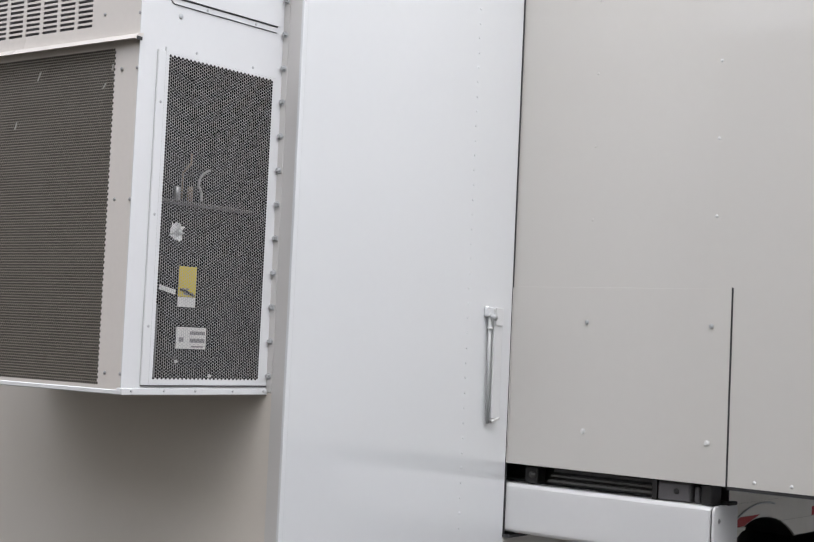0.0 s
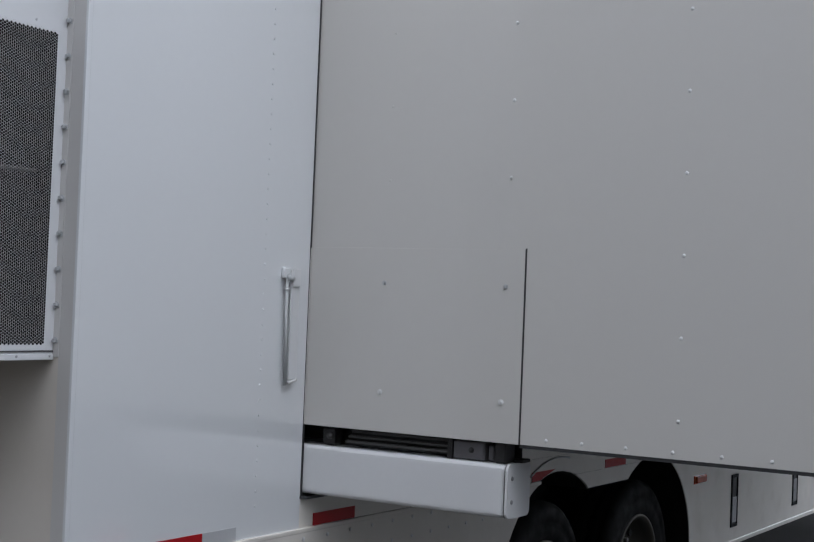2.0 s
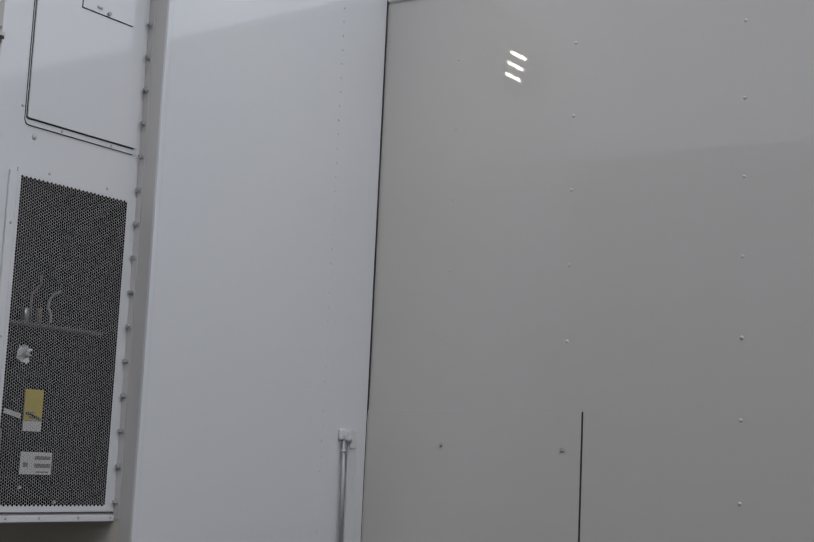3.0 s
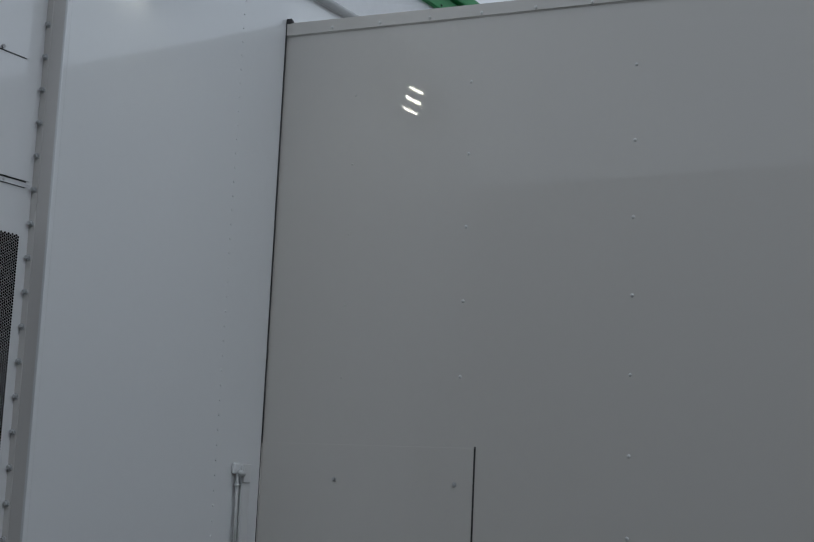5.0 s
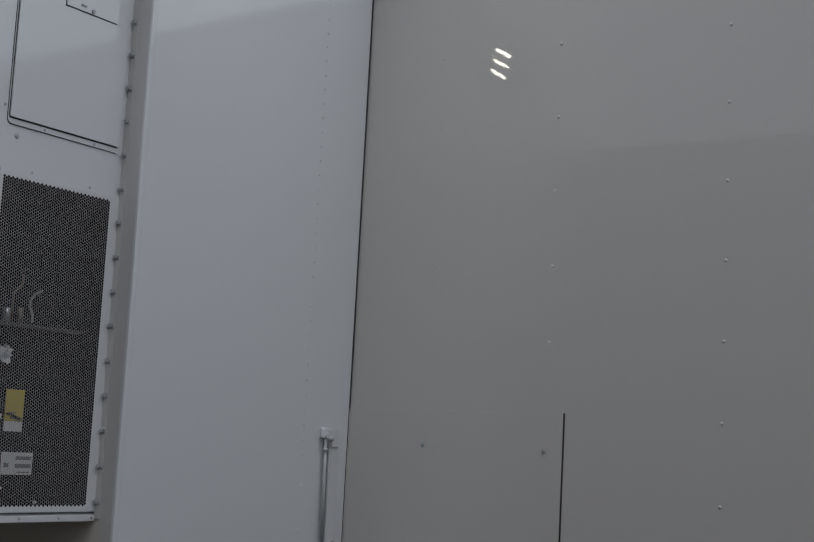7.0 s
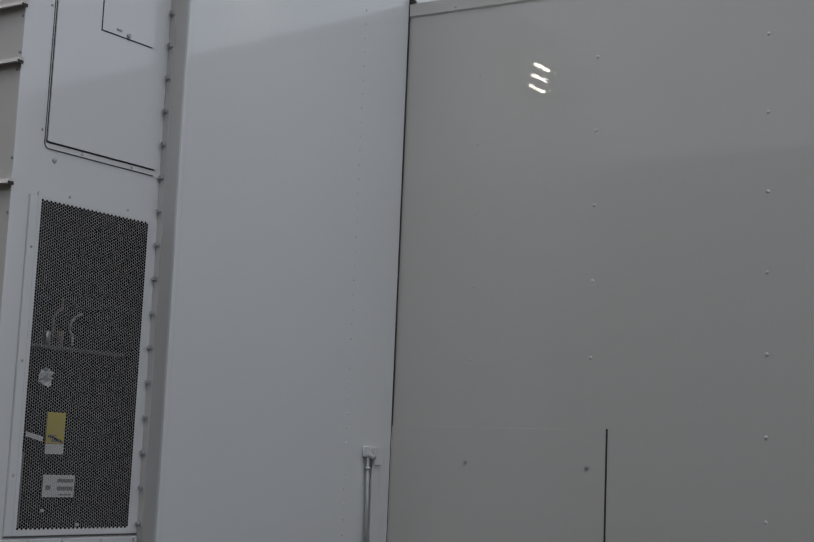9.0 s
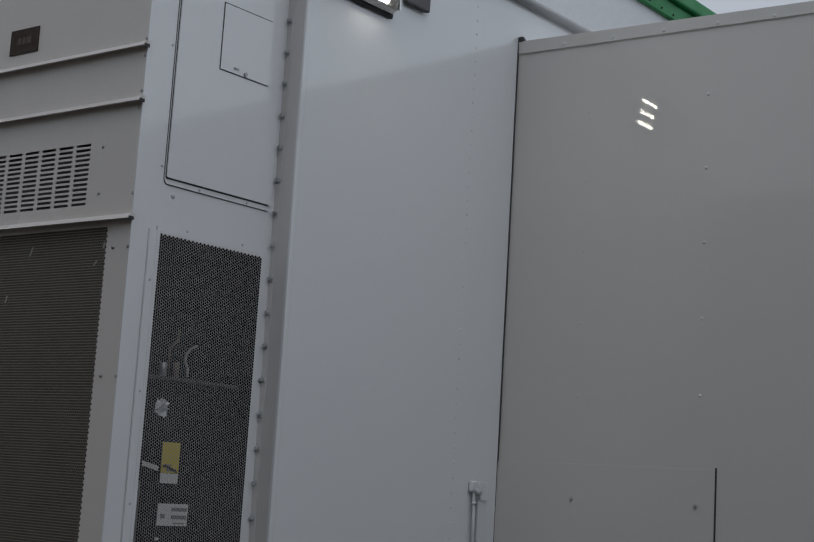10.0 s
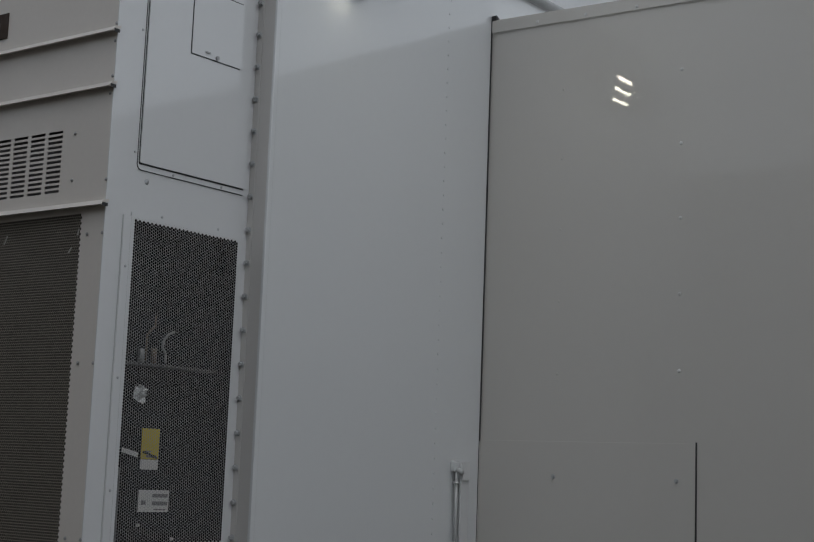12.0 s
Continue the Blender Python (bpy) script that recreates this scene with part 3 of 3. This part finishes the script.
studs("rivet", small, [(X0, y, 1.558) for y in (-0.988, -1.117, -1.271, -1.43, -1.59, -1.748, -1.905, -2.03)], room)
studs("rivet", small, [(X0 - 0.006, -0.001 - 0.2135 * k, room_top(-0.2135 * k) - 0.034) for k in range(1, 10)], room)

part("corner_seal", prism([(X0 - 0.008, room_top(0) - 0.002), (X0 + 0.020, room_top(0) - 0.002), (X0 + 0.008, room_top(0) + 0.010), (X0 - 0.008, room_top(0) + 0.016)], -0.024, -0.001), SEAL, room, "black rubber corner seal over the roof cap")

# the beam and gear that carry the room
beam = part("support_beam", solid((X0 + 0.001, -0.838, 1.281), (1.362, 0.30, 1.463), 0.022, 4), BEAM_WHITE, room, "white box beam that carries the room", False)


def rounded(x0, x1, z0, z1, r):
    return [(cx + r * math.cos(radians(d)), cz + r * math.sin(radians(d))) for cx, cz, d0 in ((x1 - r, z1 - r, 0), (x0 + r, z1 - r, 90), (x0 + r, z0 + r, 180), (x1 - r, z0 + r, 270)) for d in range(d0, d0 + 91, 15)]


part("cap_seal", prism(rounded(X0 - 0.0002, 1.3632, 1.2795, 1.4645, 0.024), -0.8405, -0.8382), SEAL, beam)
capm = part("end_cap", prism(rounded(X0 + 0.0005, 1.3635, 1.279, 1.465, 0.024), -0.850, -0.8407), BEAM_WHITE, beam)
studs("screw", stud_mesh(0.008, 0.005, (0, -1, 0), 10, STEEL), [(1.225, -0.850, 1.415), (1.225, -0.850, 1.335)], capm)
part("track_bed", solid((X0 + 0.09, -0.86, 1.464), (1.34, 0.1, 1.476), 0.002), BLACK, beam)
for k in range(3):
    part("track_slat", solid((X0 + 0.030 + 0.02 * k, -0.60, 1.480 + 0.0175 * k), (X0 + 0.045 + 0.02 * k, -0.165, 1.490 + 0.0175 * k), 0.002), DARK_STEEL, beam)
part("track_end", solid((X0 + 0.02, -0.62, 1.464), (X0 + 0.10, -0.602, 1.534)), BLACK, beam)
part("gear_block", solid((X0 + 0.022, -0.745, 1.466), (X0 + 0.09, -0.622, 1.530), 0.005), GREY_BOX, beam)
part("gear_block", solid((X0 + 0.040, -0.775, 1.466), (X0 + 0.09, -0.752, 1.520), 0.004), GREY_BOX, beam)
part("gear_block", solid((X0 + 0.015, -0.83, 1.466), (X0 + 0.09, -0.79, 1.534), 0.004), BLACK, beam)
part("gear_block", solid((X0 + 0.03, -0.12, 1.466), (X0 + 0.09, -0.062, 1.528), 0.012, 2), BLACK, beam)
part("gear_pin", rod(bmesh.new(), (X0 + 0.020, -0.695, 1.500), (X0 + 0.03, -0.695, 1.500), 0.010, 12), BLACK, beam, "", True)
part("gear_pin", rod(bmesh.new(), (X0 + 0.020, -0.100, 1.500), (X0 + 0.04, -0.100, 1.500), 0.012, 12), DARK_STEEL, beam, "", True)
part("dark_plate", solid((X0 + 0.12, -0.84, 1.476), (X0 + 0.125, 0.1, 1.5365)), BLACK, beam)
part("notch_seal", solid((X0 - 0.006, -0.004, 1.262), (X0 + 0.0, 0.03, 1.536)), SEAL, room)
part("notch_lip", prism([(X0 - 0.01, 1.262), (1.37, 1.262), (1.37, 1.272), (X0 - 0.01, 1.272)], -0.03, 0.03), SEAL, room)

# ---- air conditioner on the rear wall ----
AX, AS, AW, AB, AT = -0.571, 0.084, 1.200, 1.787, 3.95   # the front stands a little out of square with the wall
LEAN = 0.05


def fx(y):
    return AX - LEAN * (y - AS)


def leaned(bm):
    for v in bm.verts:
        v.co.x -= LEAN * (v.co.y - AS)
    return bm


unit = thing("air_conditioner", (AX / 2, 0.69, AB), "tall wall-mounted air conditioner with beige front and white side", "air conditioner")
part("side_panel", plate([AX - 0.0023, -0.468, -0.036, 0.0], [AB, 1.825, 2.764, AT], lambda i, j: i == 1 and j == 1, lambda u, v: (u, AS, v), (0, 0.003, 0)), UNIT_WHITE, unit)
part("far_side_panel", solid((AX, AW - 0.003, AB), (0.0, AW, AT)), UNIT_WHITE, unit)
part("bottom_pan", solid((AX + 0.002, AS + 0.003, AB), (0.0, AW - 0.003, AB + 0.012)), UNIT_WHITE, unit)
part("top_cover", solid((AX - 0.02, AS - 0.01, AT), (0.0, AW + 0.01, AT + 0.02), 0.005), UNIT_BEIGE, unit)
part("mount_flange", solid((-0.0065, 0.0585, AB + 0.004), (-0.0032, AS, AT), 0.001), CORNER_GREY, unit)
part("base_flange", solid((AX - 0.003, AS - 0.005, AB - 0.004), (-0.002, AS + 0.02, AB + 0.016), 0.002), UNIT_WHITE, unit)
part("base_flange", leaned(solid((AX - 0.003, AS - 0.002, AB - 0.004), (AX + 0.02, AW, AB + 0.010), 0.002)), UNIT_WHITE, unit)
hexbolt = stud_mesh(0.0066, 0.011, (-1, 0, 0), 10, BOLT, True)
studs("bolt", hexbolt, [(-0.0065, 0.072, 1.842 + 0.1069 * k) for k in range(20)], unit)

# side grille: frame, honeycomb sheet, what lies behind it
gframe = part("side_grille", plate([-0.478, -0.470, -0.034, -0.006], [1.813, 1.820, 2.768, 2.780], lambda i, j: i == 1 and j == 1, lambda u, v: (u, AS - 0.0025, v), (0, 0.0022, 0)), UNIT_WHITE, unit, "white framed honeycomb grille")
part("hinge_flange", solid((-0.5075, AS - 0.006, 1.812), (-0.4802, AS - 0.0004, 2.770), 0.0008), UNIT_WHITE, gframe)
# Grey strips painted as the thin shadow lines either side of the hinge flange.
part("hinge_shade_line", solid((-0.4801, AS - 0.004, 1.813), (-0.4781, AS - 0.0004, 2.782)), TRIM_GREY, gframe, "thin grey strip drawn as a shadow line beside the grille frame")
part("hinge_shade_line", solid((-0.5094, AS - 0.0012, 1.811), (-0.5076, AS - 0.0004, 2.770)), TRIM_GREY, gframe)
part("sill_gap", solid((-0.507, AS - 0.0052, 1.8075), (-0.008, AS - 0.0004, 1.8115)), GREY_BOX, gframe)
sheet, rim = honeycomb(-0.462, -0.041, 1.828, 2.760, 0.014, 0.0156, 0.0045, 0.88, lambda u, v, d: (u, AS - 0.002 + d, v), 0.0005)
tagged(part("honeycomb_sheet", sheet, MESH_GREY, gframe, "grey perforated metal sheet"), kind="stuff")
part("sheet_border", rim, UNIT_WHITE, gframe)
screw = stud_mesh(0.0045, 0.003, (0, -1, 0), 8, BOLT)
studs("screw", screw, [(-0.492, AS - 0.006, z) for z in (2.620, 2.297, 1.978)] + [(x, AS, 2.786) for x in (-0.36, -0.13)], gframe)
studs("screw", screw, [(x, AS - 0.005, AB + 0.008) for x in (-0.54, -0.42, -0.30, -0.15, -0.02)], unit)
# Near-black sheets put the cabinet's deep shade into their colour.
part("shade_backing", solid((-0.47, 0.17, 1.80), (-0.001, 0.19, 2.78)), NEAR_BLACK, unit, "near-black sheet standing in for the shade behind the grille")
part("cabinet_rear", solid((-0.009, AS + 0.0035, 1.80), (-0.004, AW - 0.0035, 2.785)), NEAR_BLACK, unit)
part("divider", solid((-0.53, AS + 0.003, 2.785), (-0.004, AW - 0.003, 2.80)), NEAR_BLACK, unit)
part("shelf", solid((-0.45, 0.125, 2.345), (-0.06, 0.17, 2.353)), DARK_STEEL, unit)


def sticker(name, x0, x1, z0, z1, y, mat, label, rows):
    s = part(name, solid((x0, y - 0.0012, z0), (x1, y, z1)), mat, unit, label)
    for u0, u1, v0, v1 in rows:
        part("print_bar", solid((x0 + (x1 - x0) * u0, y - 0.002, z0 + (z1 - z0) * v0), (x0 + (x1 - x0) * u1, y - 0.0013, z0 + (z1 - z0) * v1)), INK, s)
    return s


part("inner_panel", solid((-0.40, 0.121, 1.85), (-0.19, 0.126, 2.20), 0.002), NEAR_BLACK, unit)
sticker("warning_sticker", -0.351, -0.284, 2.070, 2.160, 0.120, YELLOW, "yellow warning sticker behind the grille", ((0.3, 0.85, 0.06, 0.14), (0.2, 0.6, 0.24, 0.28)))
sticker("warning_sticker", -0.351, -0.284, 2.040, 2.069, 0.120, PAPER, "white strip below the yellow sticker", ())
sticker("data_sticker", -0.350, -0.233, 1.917, 1.981, 0.120, PAPER, "white data sticker with grey print", ((0.45, 0.95, 0.66, 0.82), (0.45, 0.95, 0.30, 0.48), (0.08, 0.24, 0.32, 0.52), (0.5, 0.9, 0.08, 0.14)))
shake = random.Random(7)
tag = plate([-0.03 + 0.01 * k for k in range(7)], [-0.022 + 0.011 * k for k in range(5)], lambda i, j: (i, j) in ((0, 0), (5, 3), (0, 3)), lambda u, v: (u + shake.uniform(-0.003, 0.003), shake.uniform(-0.006, 0.006), v + shake.uniform(-0.003, 0.003)), (0, 0.0006, 0))
bmesh.ops.transform(tag, matrix=pose(-0.365, 0.125, 2.262, 14, 24, 10), verts=tag.verts)
part("foil_tag", tag, FOIL, unit, "crumpled silver foil tag")
tag2 = solid((-0.032, -0.001, -0.007), (0.032, 0.001, 0.007), 0.0005)
bmesh.ops.transform(tag2, matrix=pose(-0.392, 0.121, 2.088, 0, 12, 0), verts=tag2.verts)
part("foil_strip", tag2, FOIL, unit, "silver foil strip")


def pipe(points, r, mat, name="pipe"):
    bm = bmesh.new()
    for a, b in zip(points, points[1:]):
        rod(bm, a, b, r, 10)
    return part(name, bm, mat, unit, "", True)


pipe([(-0.345, 0.1165, 2.091), (-0.322, 0.1165, 2.086), (-0.292, 0.1165, 2.074)], 0.0035, BLACK, "cable")
pipe([(-0.41, 0.15, 1.83), (-0.41, 0.15, 2.02), (-0.40, 0.16, 2.04)], 0.008, STEEL)
pipe([(-0.33, 0.15, 2.36), (-0.33, 0.15, 2.44), (-0.30, 0.15, 2.47), (-0.30, 0.15, 2.50)], 0.0035, COPPER)
pipe([(-0.262, 0.14, 2.36), (-0.262, 0.14, 2.385), (-0.275, 0.14, 2.405), (-0.273, 0.14, 2.425), (-0.258, 0.14, 2.445), (-0.232, 0.14, 2.458)], 0.0038, STEEL)
pipe([(-0.35, 0.15, 2.355), (-0.35, 0.15, 2.395)], 0.010, STEEL, "capacitor")
pipe([(-0.30, 0.15, 2.353), (-0.30, 0.15, 2.40)], 0.009, COPPER, "valve")
studs("screw", stud_mesh(0.0052, 0.01, (0, -1, 0), 8, FOIL), [(-0.350, 0.118, 1.879), (-0.216, 0.118, 1.838)], unit)

# access door over the grille
def rounded_corner(x0, x1, z0, z1, r):
    """An outline with its lower outer corner rounded."""
    return [(x0 + r - r * math.cos(radians(d)), z0 + r - r * math.sin(radians(d))) for d in range(0, 91, 15)] + [(x1, z0), (x1, z1), (x0, z1)]


gasket = part("access_door", prism(rounded_corner(-0.4700, -0.037, 2.9100, 3.93, 0.018), AS - 0.0016, AS - 0.0002), SEAL, unit, "white access door with a black gasket")
part("door_rim", prism(rounded_corner(-0.4684, -0.034, 2.9120, 3.93, 0.016), AS - 0.0040, AS - 0.0017), UNIT_WHITE, gasket)
part("door_seal", prism(rounded_corner(-0.4668, -0.037, 2.9268, 3.93, 0.006), AS - 0.0052, AS - 0.0041), SEAL, gasket)
part("door_skin", prism(rounded_corner(-0.4640, -0.030, 2.9315, 3.92, 0.005), AS - 0.0085, AS - 0.0053), UNIT_WHITE, gasket)
hatch = part("hatch_gap", solid((-0.2950, AS - 0.0096, 3.3085), (-0.084, AS - 0.0086, 3.5265)), SEAL, gasket)
part("hatch", solid((-0.2918, AS - 0.0108, 3.3118), (-0.0765, AS - 0.0098, 3.5230)), UNIT_WHITE, gasket, "small white hatch")
part("hatch_lock", rod(bmesh.new(), (-0.187, AS - 0.017, 3.320), (-0.187, AS - 0.0108, 3.320), 0.0065, 12), STEEL, gasket)
part("hatch_tab", solid((-0.236, AS - 0.014, 3.326), (-0.216, AS - 0.0108, 3.331)), STEEL, gasket)
studs("screw", screw, [(-0.480, AS, z) for z in (2.963, 3.333, 3.70)] + [(-0.33, AS - 0.004, 2.9195), (-0.13, AS - 0.004, 2.9195)], unit)

studs("screw", stud_mesh(0.0085, 0.003, (0, -1, 0), 12, BOLT), [(-0.428, AS, 2.881)], unit)

# front
def front(name, bm, mat, parent, label=""):
    return part(name, leaned(bm), mat, parent, label)


MY, MY1, MZ0, MZ1 = 0.186, 1.085, 1.809, 2.768
front("front_frame", plate([AS + 0.0031, MY - 0.012, MY1 + 0.012, AW], [AB, MZ0 - 0.008, MZ1 + 0.008, 2.80], lambda i, j: i == 1 and j == 1, lambda u, v: (AX, u, v), (0.003, 0, 0)), UNIT_BEIGE, unit)
sheet, rim = honeycomb(MY, MY1, MZ0, MZ1, 0.022, 0.0094, 0.00815, 0.93, lambda u, v, d: (fx(u) - 0.0002 + d, u, v), 0.0005, 0.74)
fgrille = part("front_grille", rim, UNIT_BEIGE, unit, "beige perforated grille over the coil")
tagged(part("honeycomb_sheet", sheet, MESH_BEIGE, fgrille), kind="stuff")
for y, z, w, h in ((0.519, 2.712, 0.014, 0.026), (0.194, 2.715, 0.004, 0.018), (0.225, 2.663, 0.012, 0.016), (0.617, 2.568, 0.010, 0.022)):
    fleck = solid((fx(y) - 0.0015, -0.0035, -h / 2), (fx(y) - 0.0004, 0.0035, h / 2), 0.0003)
    for v in fleck.verts:
        v.co.y += y - v.co.z * w / h
        v.co.z += z
    part("lint_fleck", fleck, LINT, fgrille, "pale lint caught in the grille")
coil = front("coil", solid((-0.530, 0.13, 1.80), (-0.50, 1.18, 2.785)), COIL, unit, "dark finned condenser coil")
us = [AS + 0.0031] + [v for k in range(9) for v in (0.292 + 0.0795 * k, 0.292 + 0.0795 * k + 0.0655)] + [AW]
vs = [2.80] + [v for k in range(13) for v in (2.8405 + 0.0150 * k, 2.8405 + 0.0150 * k + 0.0084)] + [3.150]
front("louvre_panel", plate(us, vs, lambda i, j: i % 2 == 1 and j % 2 == 1, lambda u, v: (AX - 0.002, u, v), (0.003, 0, 0)), UNIT_BEIGE, unit, "beige panel with rows of slots")
front("louvre_back", solid((AX + 0.03, AS + 0.01, 2.805), (AX + 0.035, AW - 0.01, 3.14)), GREY_BOX, unit)
front("band_panel", solid((AX - 0.002, AS + 0.0031, 3.150), (AX + 0.002, AW, 3.313)), UNIT_BEIGE, unit)
front("top_panel", solid((AX - 0.002, AS + 0.0031, 3.313), (AX + 0.002, AW, AT)), UNIT_BEIGE, unit)
for z in (2.792, 3.141, 3.307):
    lip_shape = [(AX - 0.028, z - 0.008), (AX - 0.024, z - 0.010), (AX - 0.014, z - 0.002), (AX + 0.002, z + 0.004), (AX + 0.002, z + 0.012), (AX - 0.016, z + 0.007)]
    ridge = front("ridge", prism(lip_shape, AS - 0.008, AW + 0.008), UNIT_BEIGE, unit, "folded beige drip ridge")
    front("ridge_end", solid((AX - 0.022, AS - 0.0098, z - 0.011), (AX - 0.003, AS - 0.0082, z - 0.001)), SEAL, ridge)
fscrew = stud_mesh(0.0055, 0.004, (-1, 0, 0), 8, STEEL)
studs("screw", fscrew, [(fx(y) - 0.002, y, z) for y, z in ((0.090, 2.706), (0.090, 2.332), (0.090, 1.842), (0.154, 2.706), (0.154, 2.333), (0.154, 1.842), (0.237, 3.013), (0.237, 2.872), (0.090, 2.862), (0.098, 3.118), (0.093, 3.169), (0.092, 3.275), (0.091, 3.328), (1.14, 3.013), (1.14, 2.872))], unit)
name_plate = front("name_plate", solid((AX - 0.006, 0.588, 3.359), (AX - 0.002, 0.726, 3.442), 0.001), BROWN, unit, "dark bronze name plate")
for y0, y1 in ((0.623, 0.645), (0.650, 0.665), (0.670, 0.687)):
    front("print_bar", solid((AX - 0.0068, y0, 3.391), (AX - 0.0061, y1, 3.412)), BRONZE_PRINT, name_plate)

# ---- floodlight and sensor on the side wall ----
flood = thing("floodlight", (0.22, 0.0, 3.75), "lit LED floodlight in a polished housing", "wall light")
part("gasket", solid((-0.018, -0.014, 3.672), (0.410, 0.0, 3.918), 0.010, 2), SEAL, flood, "black gasket plate")
profile = [(-0.014, 3.682), (-0.026, 3.682), (-0.034, 3.686), (-0.040, 3.694), (-0.078, 3.845), (-0.079, 3.862), (-0.072, 3.880), (-0.055, 3.896), (-0.014, 3.904)]
body = prism(profile, 0.0, 0.392)
for v in body.verts:
    v.co = Vector((-0.004 + v.co.y, v.co.x, v.co.z))
part("housing", body, CHROME, flood, "polished metal housing")
part("end_trim", solid((0.3882, -0.060, 3.690), (0.394, -0.014, 3.896), 0.0025), CHROME, flood)


def on_lens(x0, x1, z0, z1, d0, d1):
    """A slab on the housing's sloping front, which faces out and down."""
    bm = solid((x0, -d1, z0), (x1, -d0, z1), 0.001)
    for v in bm.verts:
        v.co.y -= 0.040 + (v.co.z - 3.694) * 0.2517
    return bm


part("lens_panel", on_lens(0.165, 0.380, 3.696, 3.842, 0.0003, 0.0022), LENS, flood, "pale frosted lens panel")
for k in range(3):
    z = 3.706 + 0.0465 * k
    for x0, x1 in ((0.212, 0.270), (0.278, 0.336)):
        part("led_strip", on_lens(x0, x1, z - 0.006, z + 0.006, 0.0025, 0.0085), LED, flood, "bright white LED strip")
sensor = thing("sensor_box", (0.556, 0.0, 3.8), "small dark grey box beside the floodlight", "sensor")
part("cover", solid((0.466, -0.024, 3.752), (0.598, -0.004, 3.872), 0.006, 2), GREY_BOX, sensor)
part("back_plate", solid((0.474, -0.004, 3.76), (0.592, 0.0, 3.865)), SEAL, sensor)
